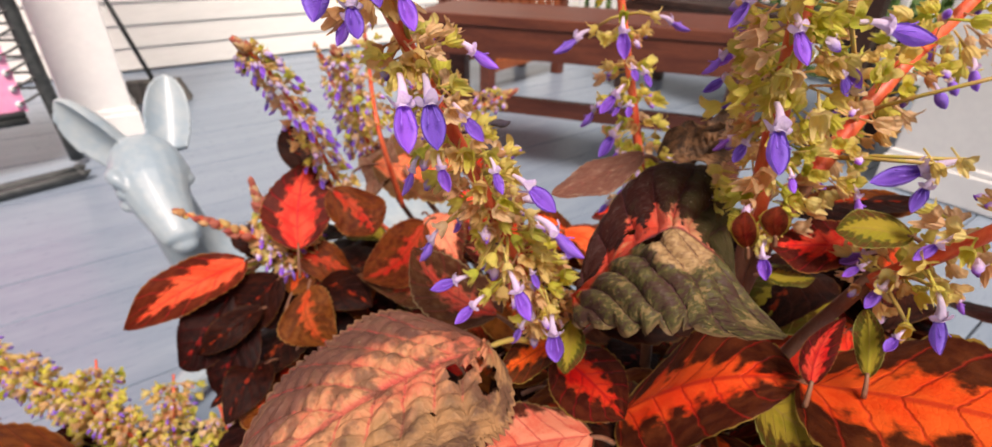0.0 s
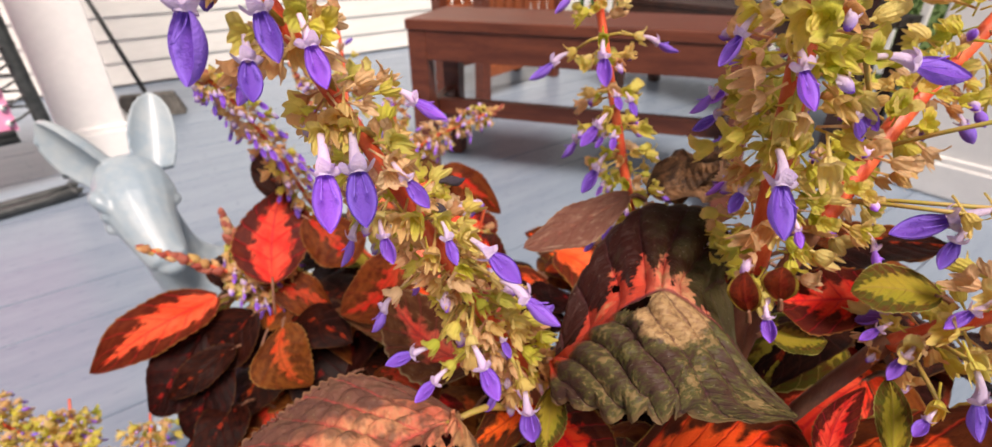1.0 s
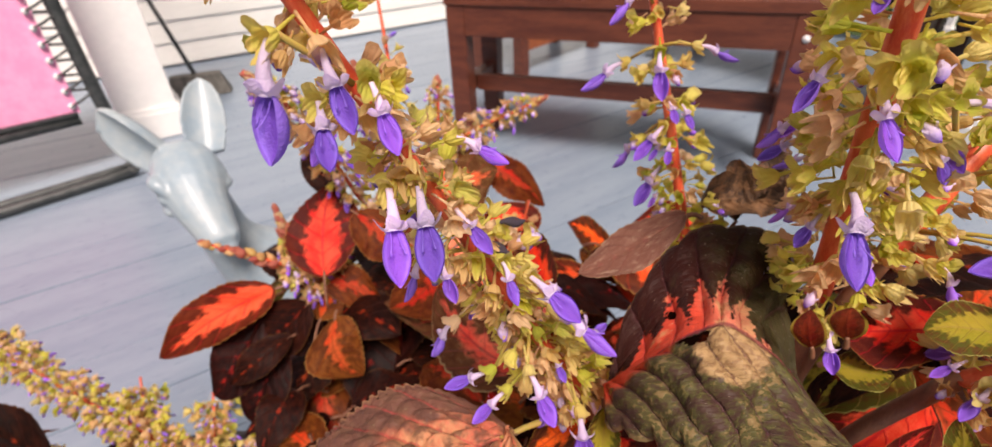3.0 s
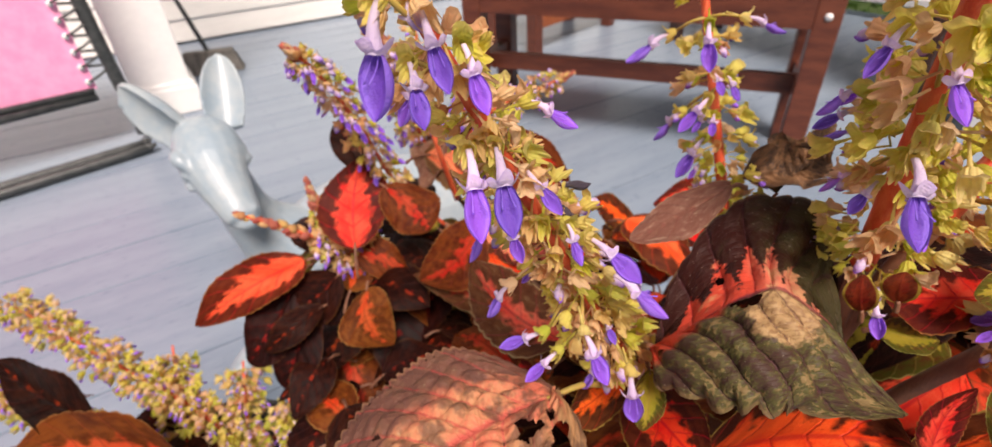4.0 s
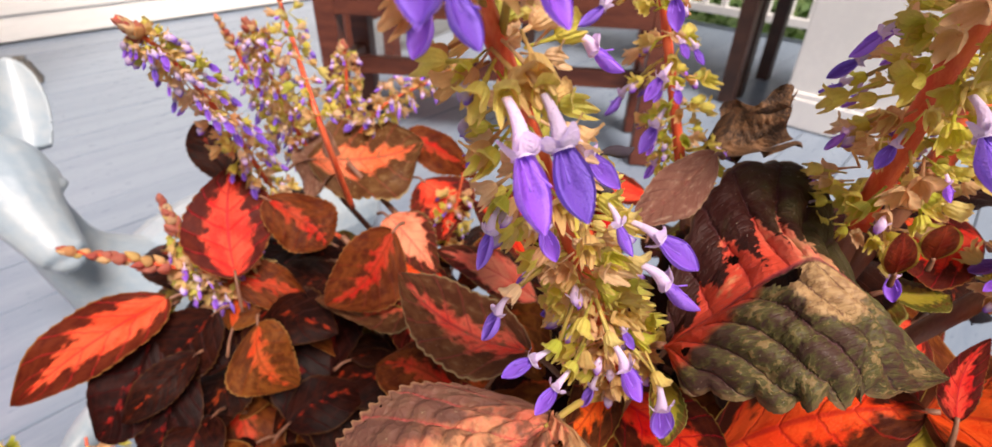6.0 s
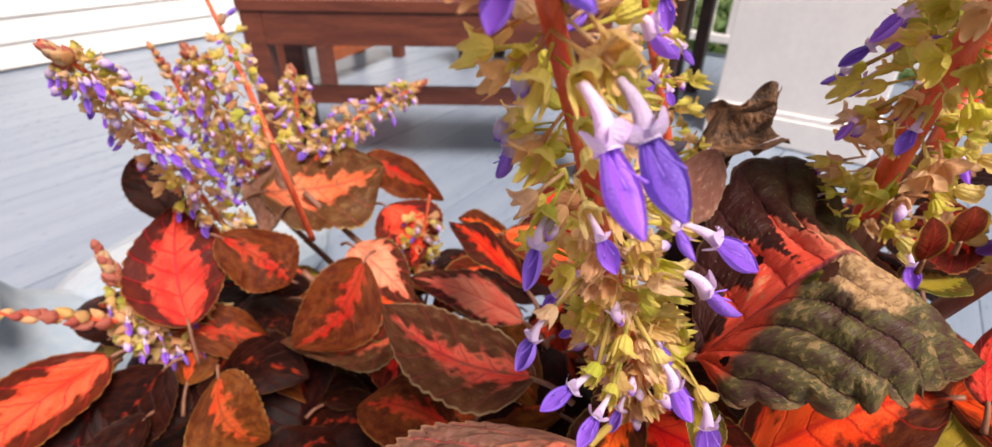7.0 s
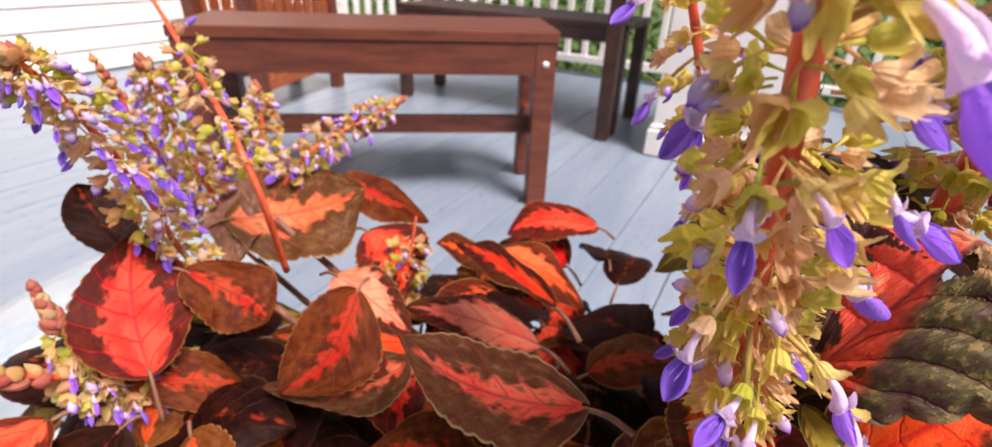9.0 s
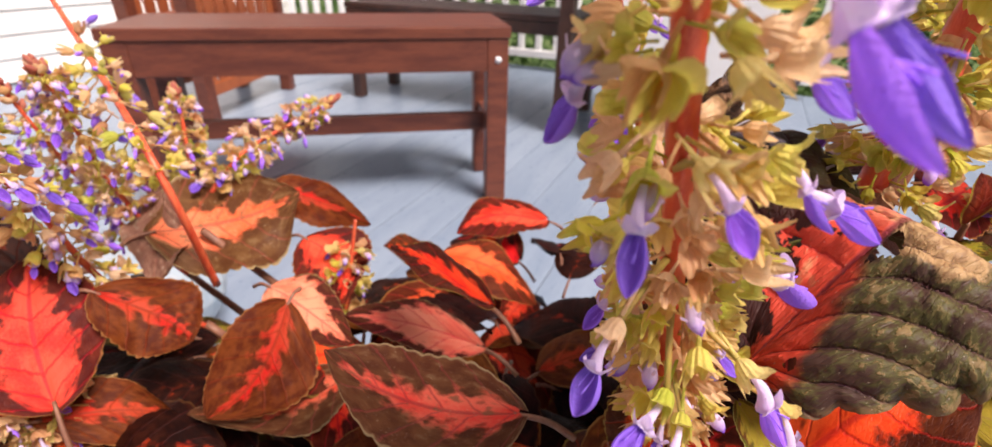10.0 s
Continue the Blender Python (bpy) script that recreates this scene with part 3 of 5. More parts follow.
def calyx_mesh(name, mat, seed):
    """A small two-lipped bell on a short stalk, about one unit long, along +x, with a broad rounded hood at +z and pointed teeth below."""
    rng = np.random.RandomState(seed)
    seg, rings = 28, 9
    verts, uvs = [], []
    hood, gape, twist = rng.uniform(0.9, 1.15), rng.uniform(0.8, 1.3), rng.uniform(-0.15, 0.15)
    for i in range(rings):
        s = i / (rings - 1)
        for j in range(seg):
            a = 2 * math.pi * j / seg
            aa = abs((a + math.pi) % (2 * math.pi) - math.pi)
            body = min(1.0, s / 0.5)
            lobe = max(0.0, (s - 0.5) / 0.5)
            rad = 0.06 + 0.24 * math.sin(body * math.pi / 2) ** 0.55 - 0.03 * lobe
            if aa < 1.05:
                # one broad rounded lobe, bent up at its edge
                top = math.sqrt(max(0.0, 1 - (aa / 1.05) ** 2))
                x = 0.36 * body + (0.08 + 0.34 * hood * top) * lobe - 0.12 * gape * lobe ** 3 * top
                z = rad * math.cos(a) + gape * 0.38 * lobe ** 1.7 * top
                y = rad * math.sin(a) * (1.0 + 0.60 * lobe * (0.4 + top)) + 0.03 * lobe * math.sin(7 * a + seed)
            else:
                # four narrow pointed teeth, the two lowest longest
                tooth = abs(math.sin(2 * math.pi * (aa - 1.05) / 2.09)) ** 0.8
                low = (aa - 1.05) / 2.09
                x = 0.36 * body + (0.05 + (0.26 + 0.34 * low) * tooth) * lobe
                z = rad * math.cos(a) * (1 + 0.25 * lobe) - 0.10 * gape * lobe * low
                y = rad * math.sin(a) * (1.0 + 0.15 * lobe)
            verts.append((x + 0.03 * lobe * math.sin(9 * a + seed), y + twist * x * x, z - 0.10 * x * x + 0.035 * lobe * math.sin(5 * a + 2 * seed)))
            uvs.append((s, j / seg))
    faces = grid_faces(rings, seg, True)
    sv, sf = tube([(-0.85, 0, 0.10), (-0.4, 0, 0.06), (0.02, 0, 0)], [0.05, 0.05, 0.08], 5)
    k = len(verts)
    verts += [tuple(q) for q in sv]
    uvs += [(0, 0)] * len(sv)
    faces += [tuple(i + k for i in f) for f in sf]
    return mesh(name, verts, faces, mat, uvs)


def corolla_mesh(name, seed, lip=1.0):
    """A violet flower one unit long along +x: pale tube, flared upper lip, boat-shaped lower lip, two stamens."""
    rng = np.random.RandomState(seed)
    verts, uvs, faces = [], [], []
    seg = 10
    n = 7
    for i in range(n):
        s = i / (n - 1)
        r = 0.036 + 0.056 * s ** 1.8
        for j in range(seg):
            a = 2 * math.pi * j / seg
            verts.append((0.44 * s, r * math.sin(a), r * math.cos(a) + 0.05 * math.sin(s * math.pi)))
            uvs.append((0.02 + 0.22 * s, 0))
    faces += grid_faces(n, seg, True)
    k, nu, nv = len(verts), 16, 17
    wide, bend = 0.150 * lip * rng.uniform(0.85, 1.15), rng.uniform(-0.14, 0.04)
    for i in range(nu):
        s = i / (nu - 1)
        wd = wide * max(0.03, math.sin(math.pi * (0.10 + 0.90 * s) ** 1.15)) ** 0.72
        for j in range(nv):
            q = j / (nv - 1) * 2 - 1
            # a keeled boat, open above, its rims leaning in
            y = wd * math.sin(q * 1.85) / math.sin(1.57)
            z = -wd * (1.15 * math.cos(q * 1.5) - 0.20) + 0.03 + bend * s * s + 0.004 * math.sin(11 * s + 3 * q)
            verts.append((0.40 + 0.58 * s - 0.03 * q * q * (1 - s), y, z))
            uvs.append((0.52 + 0.48 * s, 0.75 * max(0.0, 1 - abs(q) * 2.2) * (1 - s)))
    faces += [tuple(q + k for q in f) for f in grid_faces(nu, nv)]
    # the inner face, darker along its middle
    k = len(verts)
    for i in range(nu):
        s = i / (nu - 1)
        wd = wide * 0.90 * max(0.03, math.sin(math.pi * (0.10 + 0.90 * s) ** 1.15)) ** 0.72
        for j in range(9):
            q = j / 8 * 2 - 1
            verts.append((0.41 + 0.55 * s, wd * q, -wd * 0.55 * math.cos(q * 1.57) + 0.02 + bend * s * s))
            uvs.append((0.60 + 0.40 * s, 0.55 + 0.45 * (1 - q * q) if abs(q) < 0.8 else 0.2))
    faces += [tuple(q + k for q in f) for f in grid_faces(nu, 9)]
    # upper lip of four lobes
    k, nr, na = len(verts), 6, 25
    rng_off = rng.uniform(-1, 1)
    for i in range(nr):
        s = i / (nr - 1)
        for j in range(na):
            a = (j / (na - 1) * 2 - 1) * radians(100)
            lobe = 0.25 + 0.75 * abs(math.cos(1.75 * a + 0.25 * rng_off))
            r = 0.075 + 0.100 * s * lobe
            verts.append((0.43 - 0.02 * s - 0.09 * s * s * lobe + 0.035 * math.sin(5 * a + 3 * rng_off) * s, r * math.sin(a) * 1.1, r * math.cos(a) * 1.0 + 0.02 * s))
            uvs.append((0.24 + 0.16 * s, 0))
    faces += [tuple(q + k for q in f) for f in grid_faces(nr, na)]
    for y in (-0.03, 0.03):
        sv, sf = tube(curve([(0.40, y, 0.0), (0.55, y * 1.5, 0.04), (0.68, y * 2.2, 0.10 + y)], 6), [0.006, 0.006, 0.005, 0.005, 0.010, 0.010], 5)
        k = len(verts)
        verts += [tuple(q) for q in sv]
        uvs += [(0.62, 0)] * len(sv)
        faces += [tuple(q + k for q in f) for f in sf]
    return mesh(name, verts, faces, PETAL, uvs)


def young_mesh(name, seed):
    """A half-open flower one unit long along +x: pale hooded tube with a rounded dark violet lip tucked under it."""
    rng = np.random.RandomState(40 + seed)
    verts, uvs = [], []
    n, seg = 12, 12
    for i in range(n):
        s = i / (n - 1)
        r = 0.06 + 0.20 * math.sin(math.pi * s ** 1.5) ** 0.8 if s < 0.99 else 0.02
        for j in range(seg):
            a = 2 * math.pi * j / seg
            low = max(0.0, -math.cos(a))
            verts.append((s * (0.92 + 0.10 * low), r * math.sin(a) * 0.9, r * math.cos(a) * (1 + 0.35 * low) - 0.12 * s * s + 0.02 * rng.uniform(-1, 1)))
            uvs.append((0.05 + 0.45 * s + 0.5 * low * s, max(0.0, low * 1.5 - 0.3) if s > 0.45 else 0.0))
    faces = grid_faces(n, seg, True)
    k = len(verts)
    for q in (-1, 1):
        m0 = len(verts)
        for i in range(4):
            for j in range(5):
                w, s = j / 4 * 2 - 1, i / 3
                verts.append((0.55 - 0.15 * s + 0.05 * w * w, q * (0.10 + 0.14 * s) + 0.05 * w, 0.16 + 0.16 * s - 0.06 * w * w))
                uvs.append((0.2 + 0.1 * s, 0))
        faces += [tuple(x + m0 for x in g) for g in grid_faces(4, 5)]
    return mesh(name, verts, faces, PETAL, uvs)


def bud_mesh(name, mat):
    """A closed scale-like bud, one unit long along +x."""
    verts, uvs = [], []
    for i in range(8):
        s = i / 7
        r = 0.38 * math.sin(math.pi * (0.08 + 0.92 * s) ** 0.7) + 0.01
        for j in range(8):
            a = 2 * math.pi * j / 8
            verts.append((s, r * math.sin(a) * 1.15, r * math.cos(a) * 0.8 + 0.12 * s * s))
            uvs.append((s * 0.6, j / 8))
    return mesh(name, verts, grid_faces(8, 8, True) + [tuple(range(8)), tuple(range(56, 64))], mat, uvs)


CALYXES = [calyx_mesh("calyx", CALYX, s) for s in range(4)]
HUSKS = [calyx_mesh("calyx", HUSK, s + 10) for s in range(3)]
COROLLAS = [corolla_mesh("corolla", s, 1.0 + 0.1 * (s % 3 - 1)) for s in range(5)]
YOUNG = [young_mesh("corolla", s) for s in range(3)]
BUDS = [bud_mesh("bud", BUD), bud_mesh("bud", HUSK)]


def aim(place, way, up=(0, 0, 1), scale=1.0, turn=0.0):
    """A pose whose x axis runs along way and whose z axis leans to up."""
    x = Vector(way).normalized()
    y = Vector(up).cross(x)
    y = y.normalized() if y.length > 1e-4 else Vector((0, 1, 0))
    z = x.cross(y)
    m = Matrix((x, y, z)).transposed().to_4x4()
    return Matrix.Translation(place) @ m @ Matrix.Rotation(turn, 4, 'X') @ Matrix.Scale(scale, 4)


def spike(plant, pts, radius, first, last, gap, per, size, seed, bloom=0.2, dry=0.3, stem=None, tip=True, flower=0.0125, spread=1.0, avoid=None, label=""):
    """A flowering spike: a squarish stem, whorls of bell-shaped calyxes, some with violet flowers, and buds at the tip."""
    rng = random.Random(seed)
    n = 40
    path = curve(pts, n)
    length = float(np.sum(np.linalg.norm(np.diff(path, axis=0), axis=1)))
    root = Vector(root_of(plant).location)
    v, f = tube(path - np.array(root), np.linspace(radius, radius * 0.6, n), 10, 0.10)
    ob = part("flower_spike", mesh("flower_spike", v, f, stem or STEM_RED), plant, Matrix.Translation(root), label)
    s, turn = first, rng.random() * 3
    while s < last:
        k = s / length * (n - 1)
        i = min(int(k), n - 2)
        p = path[i] + (path[i + 1] - path[i]) * (k - i)
        axis = Vector(path[i + 1] - path[i]).normalized()
        e1 = axis.orthogonal().normalized()
        e2 = axis.cross(e1)
        young = max(0.0, (s - last * 0.6) / (last * 0.4)) if tip else 0.0
        scale = size * (1 - 0.45 * young)
        turn += 1.57 + rng.uniform(-0.3, 0.3)
        for c in range(per):
            a = turn + 2 * math.pi * c / per + rng.uniform(-0.25, 0.25)
            out = e1 * math.cos(a) + e2 * math.sin(a)
            way = (out * (0.95 + rng.uniform(-0.2, 0.2)) + axis * rng.uniform(-0.25, 0.45) + out.cross(axis) * rng.uniform(-0.5, 0.5) - Vector((0, 0, rng.uniform(-0.15, 0.5)))).normalized()
            sc = scale * rng.uniform(0.70, 1.25)
            at_ = Vector(p) + axis * rng.uniform(-1, 1) * min(0.25 * gap, 0.0022) + out * (radius + sc * 0.75 * spread * rng.uniform(0.5, 1.45))
            me = rng.choice(HUSKS) if rng.random() < dry else rng.choice(CALYXES)
            part("calyx", me, ob, aim(at_, way, (out * 0.2 + axis), sc, rng.uniform(-1.1, 1.1)))
            if rng.random() < bloom:
                down = (way * 0.8 + Vector((0, 0, -0.55 - 0.5 * rng.random()))).normalized()
                part("corolla", rng.choice(COROLLAS), ob, aim(at_ + way * sc * 0.35, down, axis, flower * rng.uniform(0.6, 1.0) * (1 - 0.4 * young), rng.uniform(-0.5, 0.5)))
            elif rng.random() < bloom * 1.6:
                down = (way * 0.9 + Vector((0, 0, -0.35))).normalized()
                part("corolla", rng.choice(YOUNG), ob, aim(at_ + way * sc * 0.3, down, axis, flower * rng.uniform(0.30, 0.46), rng.uniform(-0.5, 0.5)))
        s += gap * rng.uniform(0.88, 1.12) * (1 - 0.45 * young) * (1.0 if tip else 0.72 + 0.5 * s / last)
    if tip:
        for c in range(22):
            q = c / 21
            i = min(n - 2, int((last + (length - last) * q) / length * (n - 1)))
            axis = Vector(path[i + 1] - path[i]).normalized()
            e1 = axis.orthogonal().normalized()
            out = Matrix.Rotation(2.4 * c, 3, axis) @ e1
            way = axis * (0.7 + 0.9 * q) + out * (0.9 - 0.75 * q)
            part("bud", BUDS[0 if rng.random() < 0.55 else 1], ob, aim(Vector(path[i]) + out * radius * 0.6, way, axis, size * (0.80 - 0.36 * q) * rng.uniform(0.8, 1.15)))
    return ob


def bloom_at(sp, stem_at, mouth, tip, dry=False, seed=0, husk=0.0058):
    """One flower whose lower lip runs from mouth to tip, with its calyx held on the stem."""
    mo, ti, st = Vector(mouth), Vector(tip), Vector(stem_at)
    way = ti - mo
    size = way.length / 0.62
    start = ti - way.normalized() * size
    up = Vector((0, 0, 1)) + (st - mo).normalized() * -0.3
    part("corolla", COROLLAS[seed % len(COROLLAS)], sp, aim(start, way, up, size, ((seed * 7) % 5 - 2) * 0.22))
    out = (start - st)
    near = start - (out.normalized() * 0.5 + way.normalized() * 0.5) * husk * 0.45
    part("calyx", (HUSKS if dry else CALYXES)[seed % 3], sp, aim(near, out.normalized() * 0.6 + way.normalized() * 0.5, (0, 0, 1), husk))
    v, f = tube(np.array([st, st + out * 0.4 + Vector((0, 0, 0.001)), near]) - np.array(root_of(sp).location), [0.0007, 0.0006, 0.0006], 5)
    part("pedicel", mesh("pedicel", v, f, STEM_GREEN), sp, Matrix.Translation(root_of(sp).location))


# ---- the porch ----
AX = radians(34)                                     # the house stands turned by this
H = Matrix.Rotation(AX, 4, 'Z')


def housed(u, n, z=0.0):
    """World place of a point u metres along the wall and n metres out from the plant towards it."""
    return H @ Vector((u, n, z))


ground = tagged(new("ground", mesh("ground", [(-300, -300, -0.75), (300, -300, -0.75), (300, 300, -0.75), (-300, 300, -0.75)], [(0, 1, 2, 3)], GRASS)), "green lawn around the porch", "ground", kind="structure")

FLOOR_U0, FLOOR_U1, FLOOR_N0, WALL_N = -3.2, 3.3, -1.6, 3.52
floor = tagged(new("floor", box_mesh("floor", GAP, FLOOR_U1 - FLOOR_U0, WALL_N - FLOOR_N0 + 0.2, 0.70, (FLOOR_U0 + FLOOR_U1) / 2, (FLOOR_N0 + WALL_N + 0.2) / 2, -0.375)), "porch deck of grey-blue painted boards with dark seams", "floor", kind="structure")
floor.matrix_world = H.copy()

wall = tagged(new("wall_north", box_mesh("wall", SIDING, 7.5, 0.15, 2.9, -0.2, WALL_N + 0.115, 1.4)), "white painted clapboard house wall", "wall", kind="structure")
wall.matrix_world = H.copy()


def square_column(u, n, w, label, az=0.0):
    """A square white porch column with base blocks and a bead at its foot."""
    e = empty_at("porch_column", *housed(u, n, 0))
    tagged(e, label, "column")
    turn = Matrix.Translation(housed(u, n, 0)) @ H @ Matrix.Rotation(az, 4, 'Z')
    part("shaft", box_mesh("shaft", PAINT_WHITE, w, w, 2.6, 0, 0, 1.3, bevel=0.006), e, turn)
    part("base", box_mesh("base", PAINT_WHITE, w + 0.03, w + 0.03, 0.10, 0, 0, 0.05, bevel=0.005), e, turn)
    part("bead", box_mesh("bead", PAINT_WHITE, w + 0.016, w + 0.016, 0.02, 0, 0, 0.11, bevel=0.004), e, turn)
    return e


c = H.inverted() @ Vector((-1.42, 1.98, 0))
square_column(c.x, c.y, 0.20, "square white painted porch column beside the lounge chair")
c = H.inverted() @ Vector((1.70, 1.47, 0))
square_column(c.x, c.y, 0.50, "broad white painted porch pier near the railing")


def railing():
    """White porch railing across the end of the deck: rails and turned-down balusters."""
    e = empty_at("porch_railing", *housed(3.2, 1.6, 0))
    tagged(e, "white painted wooden porch railing with square balusters", "railing")
    T = Matrix.Translation(housed(3.2, 1.6, 0)) @ H
    part("top_rail", box_mesh("rail", PAINT_WHITE, 0.07, 3.8, 0.05, 0, 0, 0.92, bevel=0.006), e, T)
    part("bottom_rail", box_mesh("rail", PAINT_WHITE, 0.05, 3.8, 0.045, 0, 0, 0.10, bevel=0.005), e, T)
    me = box_mesh("baluster", PAINT_WHITE, 0.034, 0.034, 0.79, 0, 0, 0.505, bevel=0.003)
    for i in range(33):
        part("baluster", me, e, T @ Matrix.Translation((0, -1.85 + i * 0.1156, 0)))


railing()


def hedge():
    rng = np.random.RandomState(4)
    v, f = [], []
    for i in range(9000):
        p = np.array([rng.uniform(5.2, 7.0), rng.uniform(-2, 7), 0]) 
        p[2] = rng.uniform(-0.75, 1.2 + 0.4 * math.sin(p[1] * 2.1) + 0.3 * math.sin(p[1] * 5))
        a, b = rng.normal(size=3), rng.normal(size=3)
        a /= np.linalg.norm(a)
        b -= a * (a @ b)
        b /= np.linalg.norm(b)
        k = len(v)
        s = rng.uniform(0.035, 0.07)
        v += [p - a * s, p + b * s * 0.5, p + a * s, p - b * s * 0.5]
        f.append((k, k + 1, k + 2, k + 3))
    ob = tagged(new("hedge", mesh("hedge", v, f, HEDGE)), "leafy green hedge beyond the porch railing", "hedge", kind="stuff")
    ob.matrix_world = H.copy()


hedge()


# ---- furniture on the porch ----
def low_table():
    """A brown slatted outdoor table: top with frame, aprons, four square legs, an H stretcher."""
    L, D, Z, leg = 0.98, 0.30, 0.505, 0.058
    T = Matrix.Translation((-0.18, 1.655, 0)) @ Matrix.Rotation(radians(-21), 4, 'Z')
    e = tagged(empty_at("garden_table", -0.18, 1.655, 0), "low dark brown stained wooden garden table on the deck", "table")
    part("tabletop", box_mesh("tabletop", TEAK, L + 0.008, D + 0.008, 0.03, L / 2, D / 2, Z - 0.015, bevel=0.004), e, T)
    part("front_apron", box_mesh("apron", TEAK, L - 2 * leg, 0.024, 0.085, L / 2, 0.014, Z - 0.073, bevel=0.002), e, T)
    part("back_apron", box_mesh("apron", TEAK, L - 2 * leg, 0.024, 0.085, L / 2, D - 0.014, Z - 0.073, bevel=0.002), e, T)
    side = box_mesh("side_apron", TEAK, 0.024, D - 2 * leg, 0.075, 0, D / 2, Z - 0.068, bevel=0.002)
    low = box_mesh("stretcher", TEAK, 0.035, D - 2 * leg, 0.045, 0, D / 2, 0.225, bevel=0.003)
    lg = box_mesh("leg", TEAK, leg, leg, Z - 0.031, 0, 0, (Z - 0.031) / 2, bevel=0.004)
    for x in (leg / 2, L - leg / 2):
        part("side_apron", side, e, T @ Matrix.Translation((x, 0, 0)))
        part("stretcher", low, e, T @ Matrix.Translation((x, 0, 0)))
        for y in (leg / 2, D - leg / 2):
            part("leg", lg, e, T @ Matrix.Translation((x, y, 0)))
    part("long_stretcher", box_mesh("long_stretcher", TEAK, L - leg - 0.04, 0.035, 0.05, L / 2, D * 0.35, 0.225, bevel=0.003), e, T)
    part("screw_cap", tube_mesh("screw_cap", [(L - leg / 2, -0.003, Z - 0.085), (L - leg / 2, 0.004, Z - 0.085)], [0.009, 0.009], EYELET, 10), e, T)


low_table()


def arm_chair(x, y, turn, mat, label, width=0.26, depth=0.64):
    """A slat-sided wooden garden armchair."""
    T = Matrix.Translation((x, y, 0)) @ Matrix.Rotation(radians(turn), 4, 'Z')
    e = tagged(empty_at("garden_armchair", x, y, 0), label, "chair")
    post = box_mesh("leg", TEAK, 0.055, 0.055, 0.64, 0, 0, 0.32, bevel=0.004)
    tall = box_mesh("leg", TEAK, 0.055, 0.055, 0.92, 0, 0, 0.46, bevel=0.004)
    slat = box_mesh("slat", mat, 0.014, 0.052, 0.44, 0, 0, 0.36, bevel=0.002)
    rail = box_mesh("side_rail", mat, 0.03, depth - 0.06, 0.05, 0, depth / 2, 0.135, bevel=0.003)
    arm = box_mesh("armrest", TEAK, 0.075, depth + 0.06, 0.028, 0, depth / 2, 0.655, bevel=0.006)
    for sx in (0, width):
        part("leg", post, e, T @ Matrix.Translation((sx, 0, 0)))
        part("leg", tall, e, T @ Matrix.Translation((sx, depth, 0)))
        part("side_rail", rail, e, T @ Matrix.Translation((sx, 0, 0)))
        part("armrest", arm, e, T @ Matrix.Translation((sx, 0, 0)))
        for i in range(8):
            part("slat", slat, e, T @ Matrix.Translation((sx, 0.055 + i * (depth - 0.11) / 7, 0)))
    board = box_mesh("seat_slat", mat, width - 0.06, 0.06, 0.02, width / 2, 0, 0.41, bevel=0.003)
    for i in range(7):
        part("seat_slat", board, e, T @ Matrix.Translation((0, 0.04 + i * 0.072, 0)))
    back = box_mesh("back_slat", mat, 0.05, 0.018, 0.44, 0, depth - 0.01, 0.66, bevel=0.003)
    for i in range(7):
        part("back_slat", back, e, T @ Matrix.Translation((0.075 + i * (width - 0.15) / 6, 0, 0)))
    part("back_rail", box_mesh("back_rail", TEAK, width - 0.055, 0.04, 0.06, width / 2, depth, 0.89, bevel=0.004), e, T)


arm_chair(-0.139, 2.707, -40, CEDAR, "orange-brown wooden armchair with slatted sides behind the low table")


def bench():
    """A dark bench behind the table: plank seat, legs and rails."""
    T = Matrix.Translation((0.72, 2.72, 0)) @ Matrix.Rotation(radians(-56), 4, 'Z')
    e = tagged(empty_at("dark_bench", 0.72, 2.72, 0), "dark stained wooden bench in front of the white railing", "bench")
    for i in range(3):
        part("seat_plank", box_mesh("seat_plank", EBONY, 1.15, 0.11, 0.025, 0.575, 0.06 + i * 0.118, 0.435, bevel=0.004), e, T)
    part("seat_rail", box_mesh("seat_rail", EBONY, 1.05, 0.024, 0.05, 0.575, 0.02, 0.396, bevel=0.003), e, T)
    lg = box_mesh("leg", EBONY, 0.05, 0.05, 0.42, 0, 0, 0.21, bevel=0.004)
    for x in (0.03, 1.12):
        for y in (0.03, 0.33):
            part("leg", lg, e, T @ Matrix.Translation((x, y, 0)))
    tall = box_mesh("back_post", EBONY, 0.055, 0.055, 0.9, 0, 0, 0.45, bevel=0.004)
    part("back_post", tall, e, T @ Matrix.Translation((1.12, -0.06, 0)))


bench()


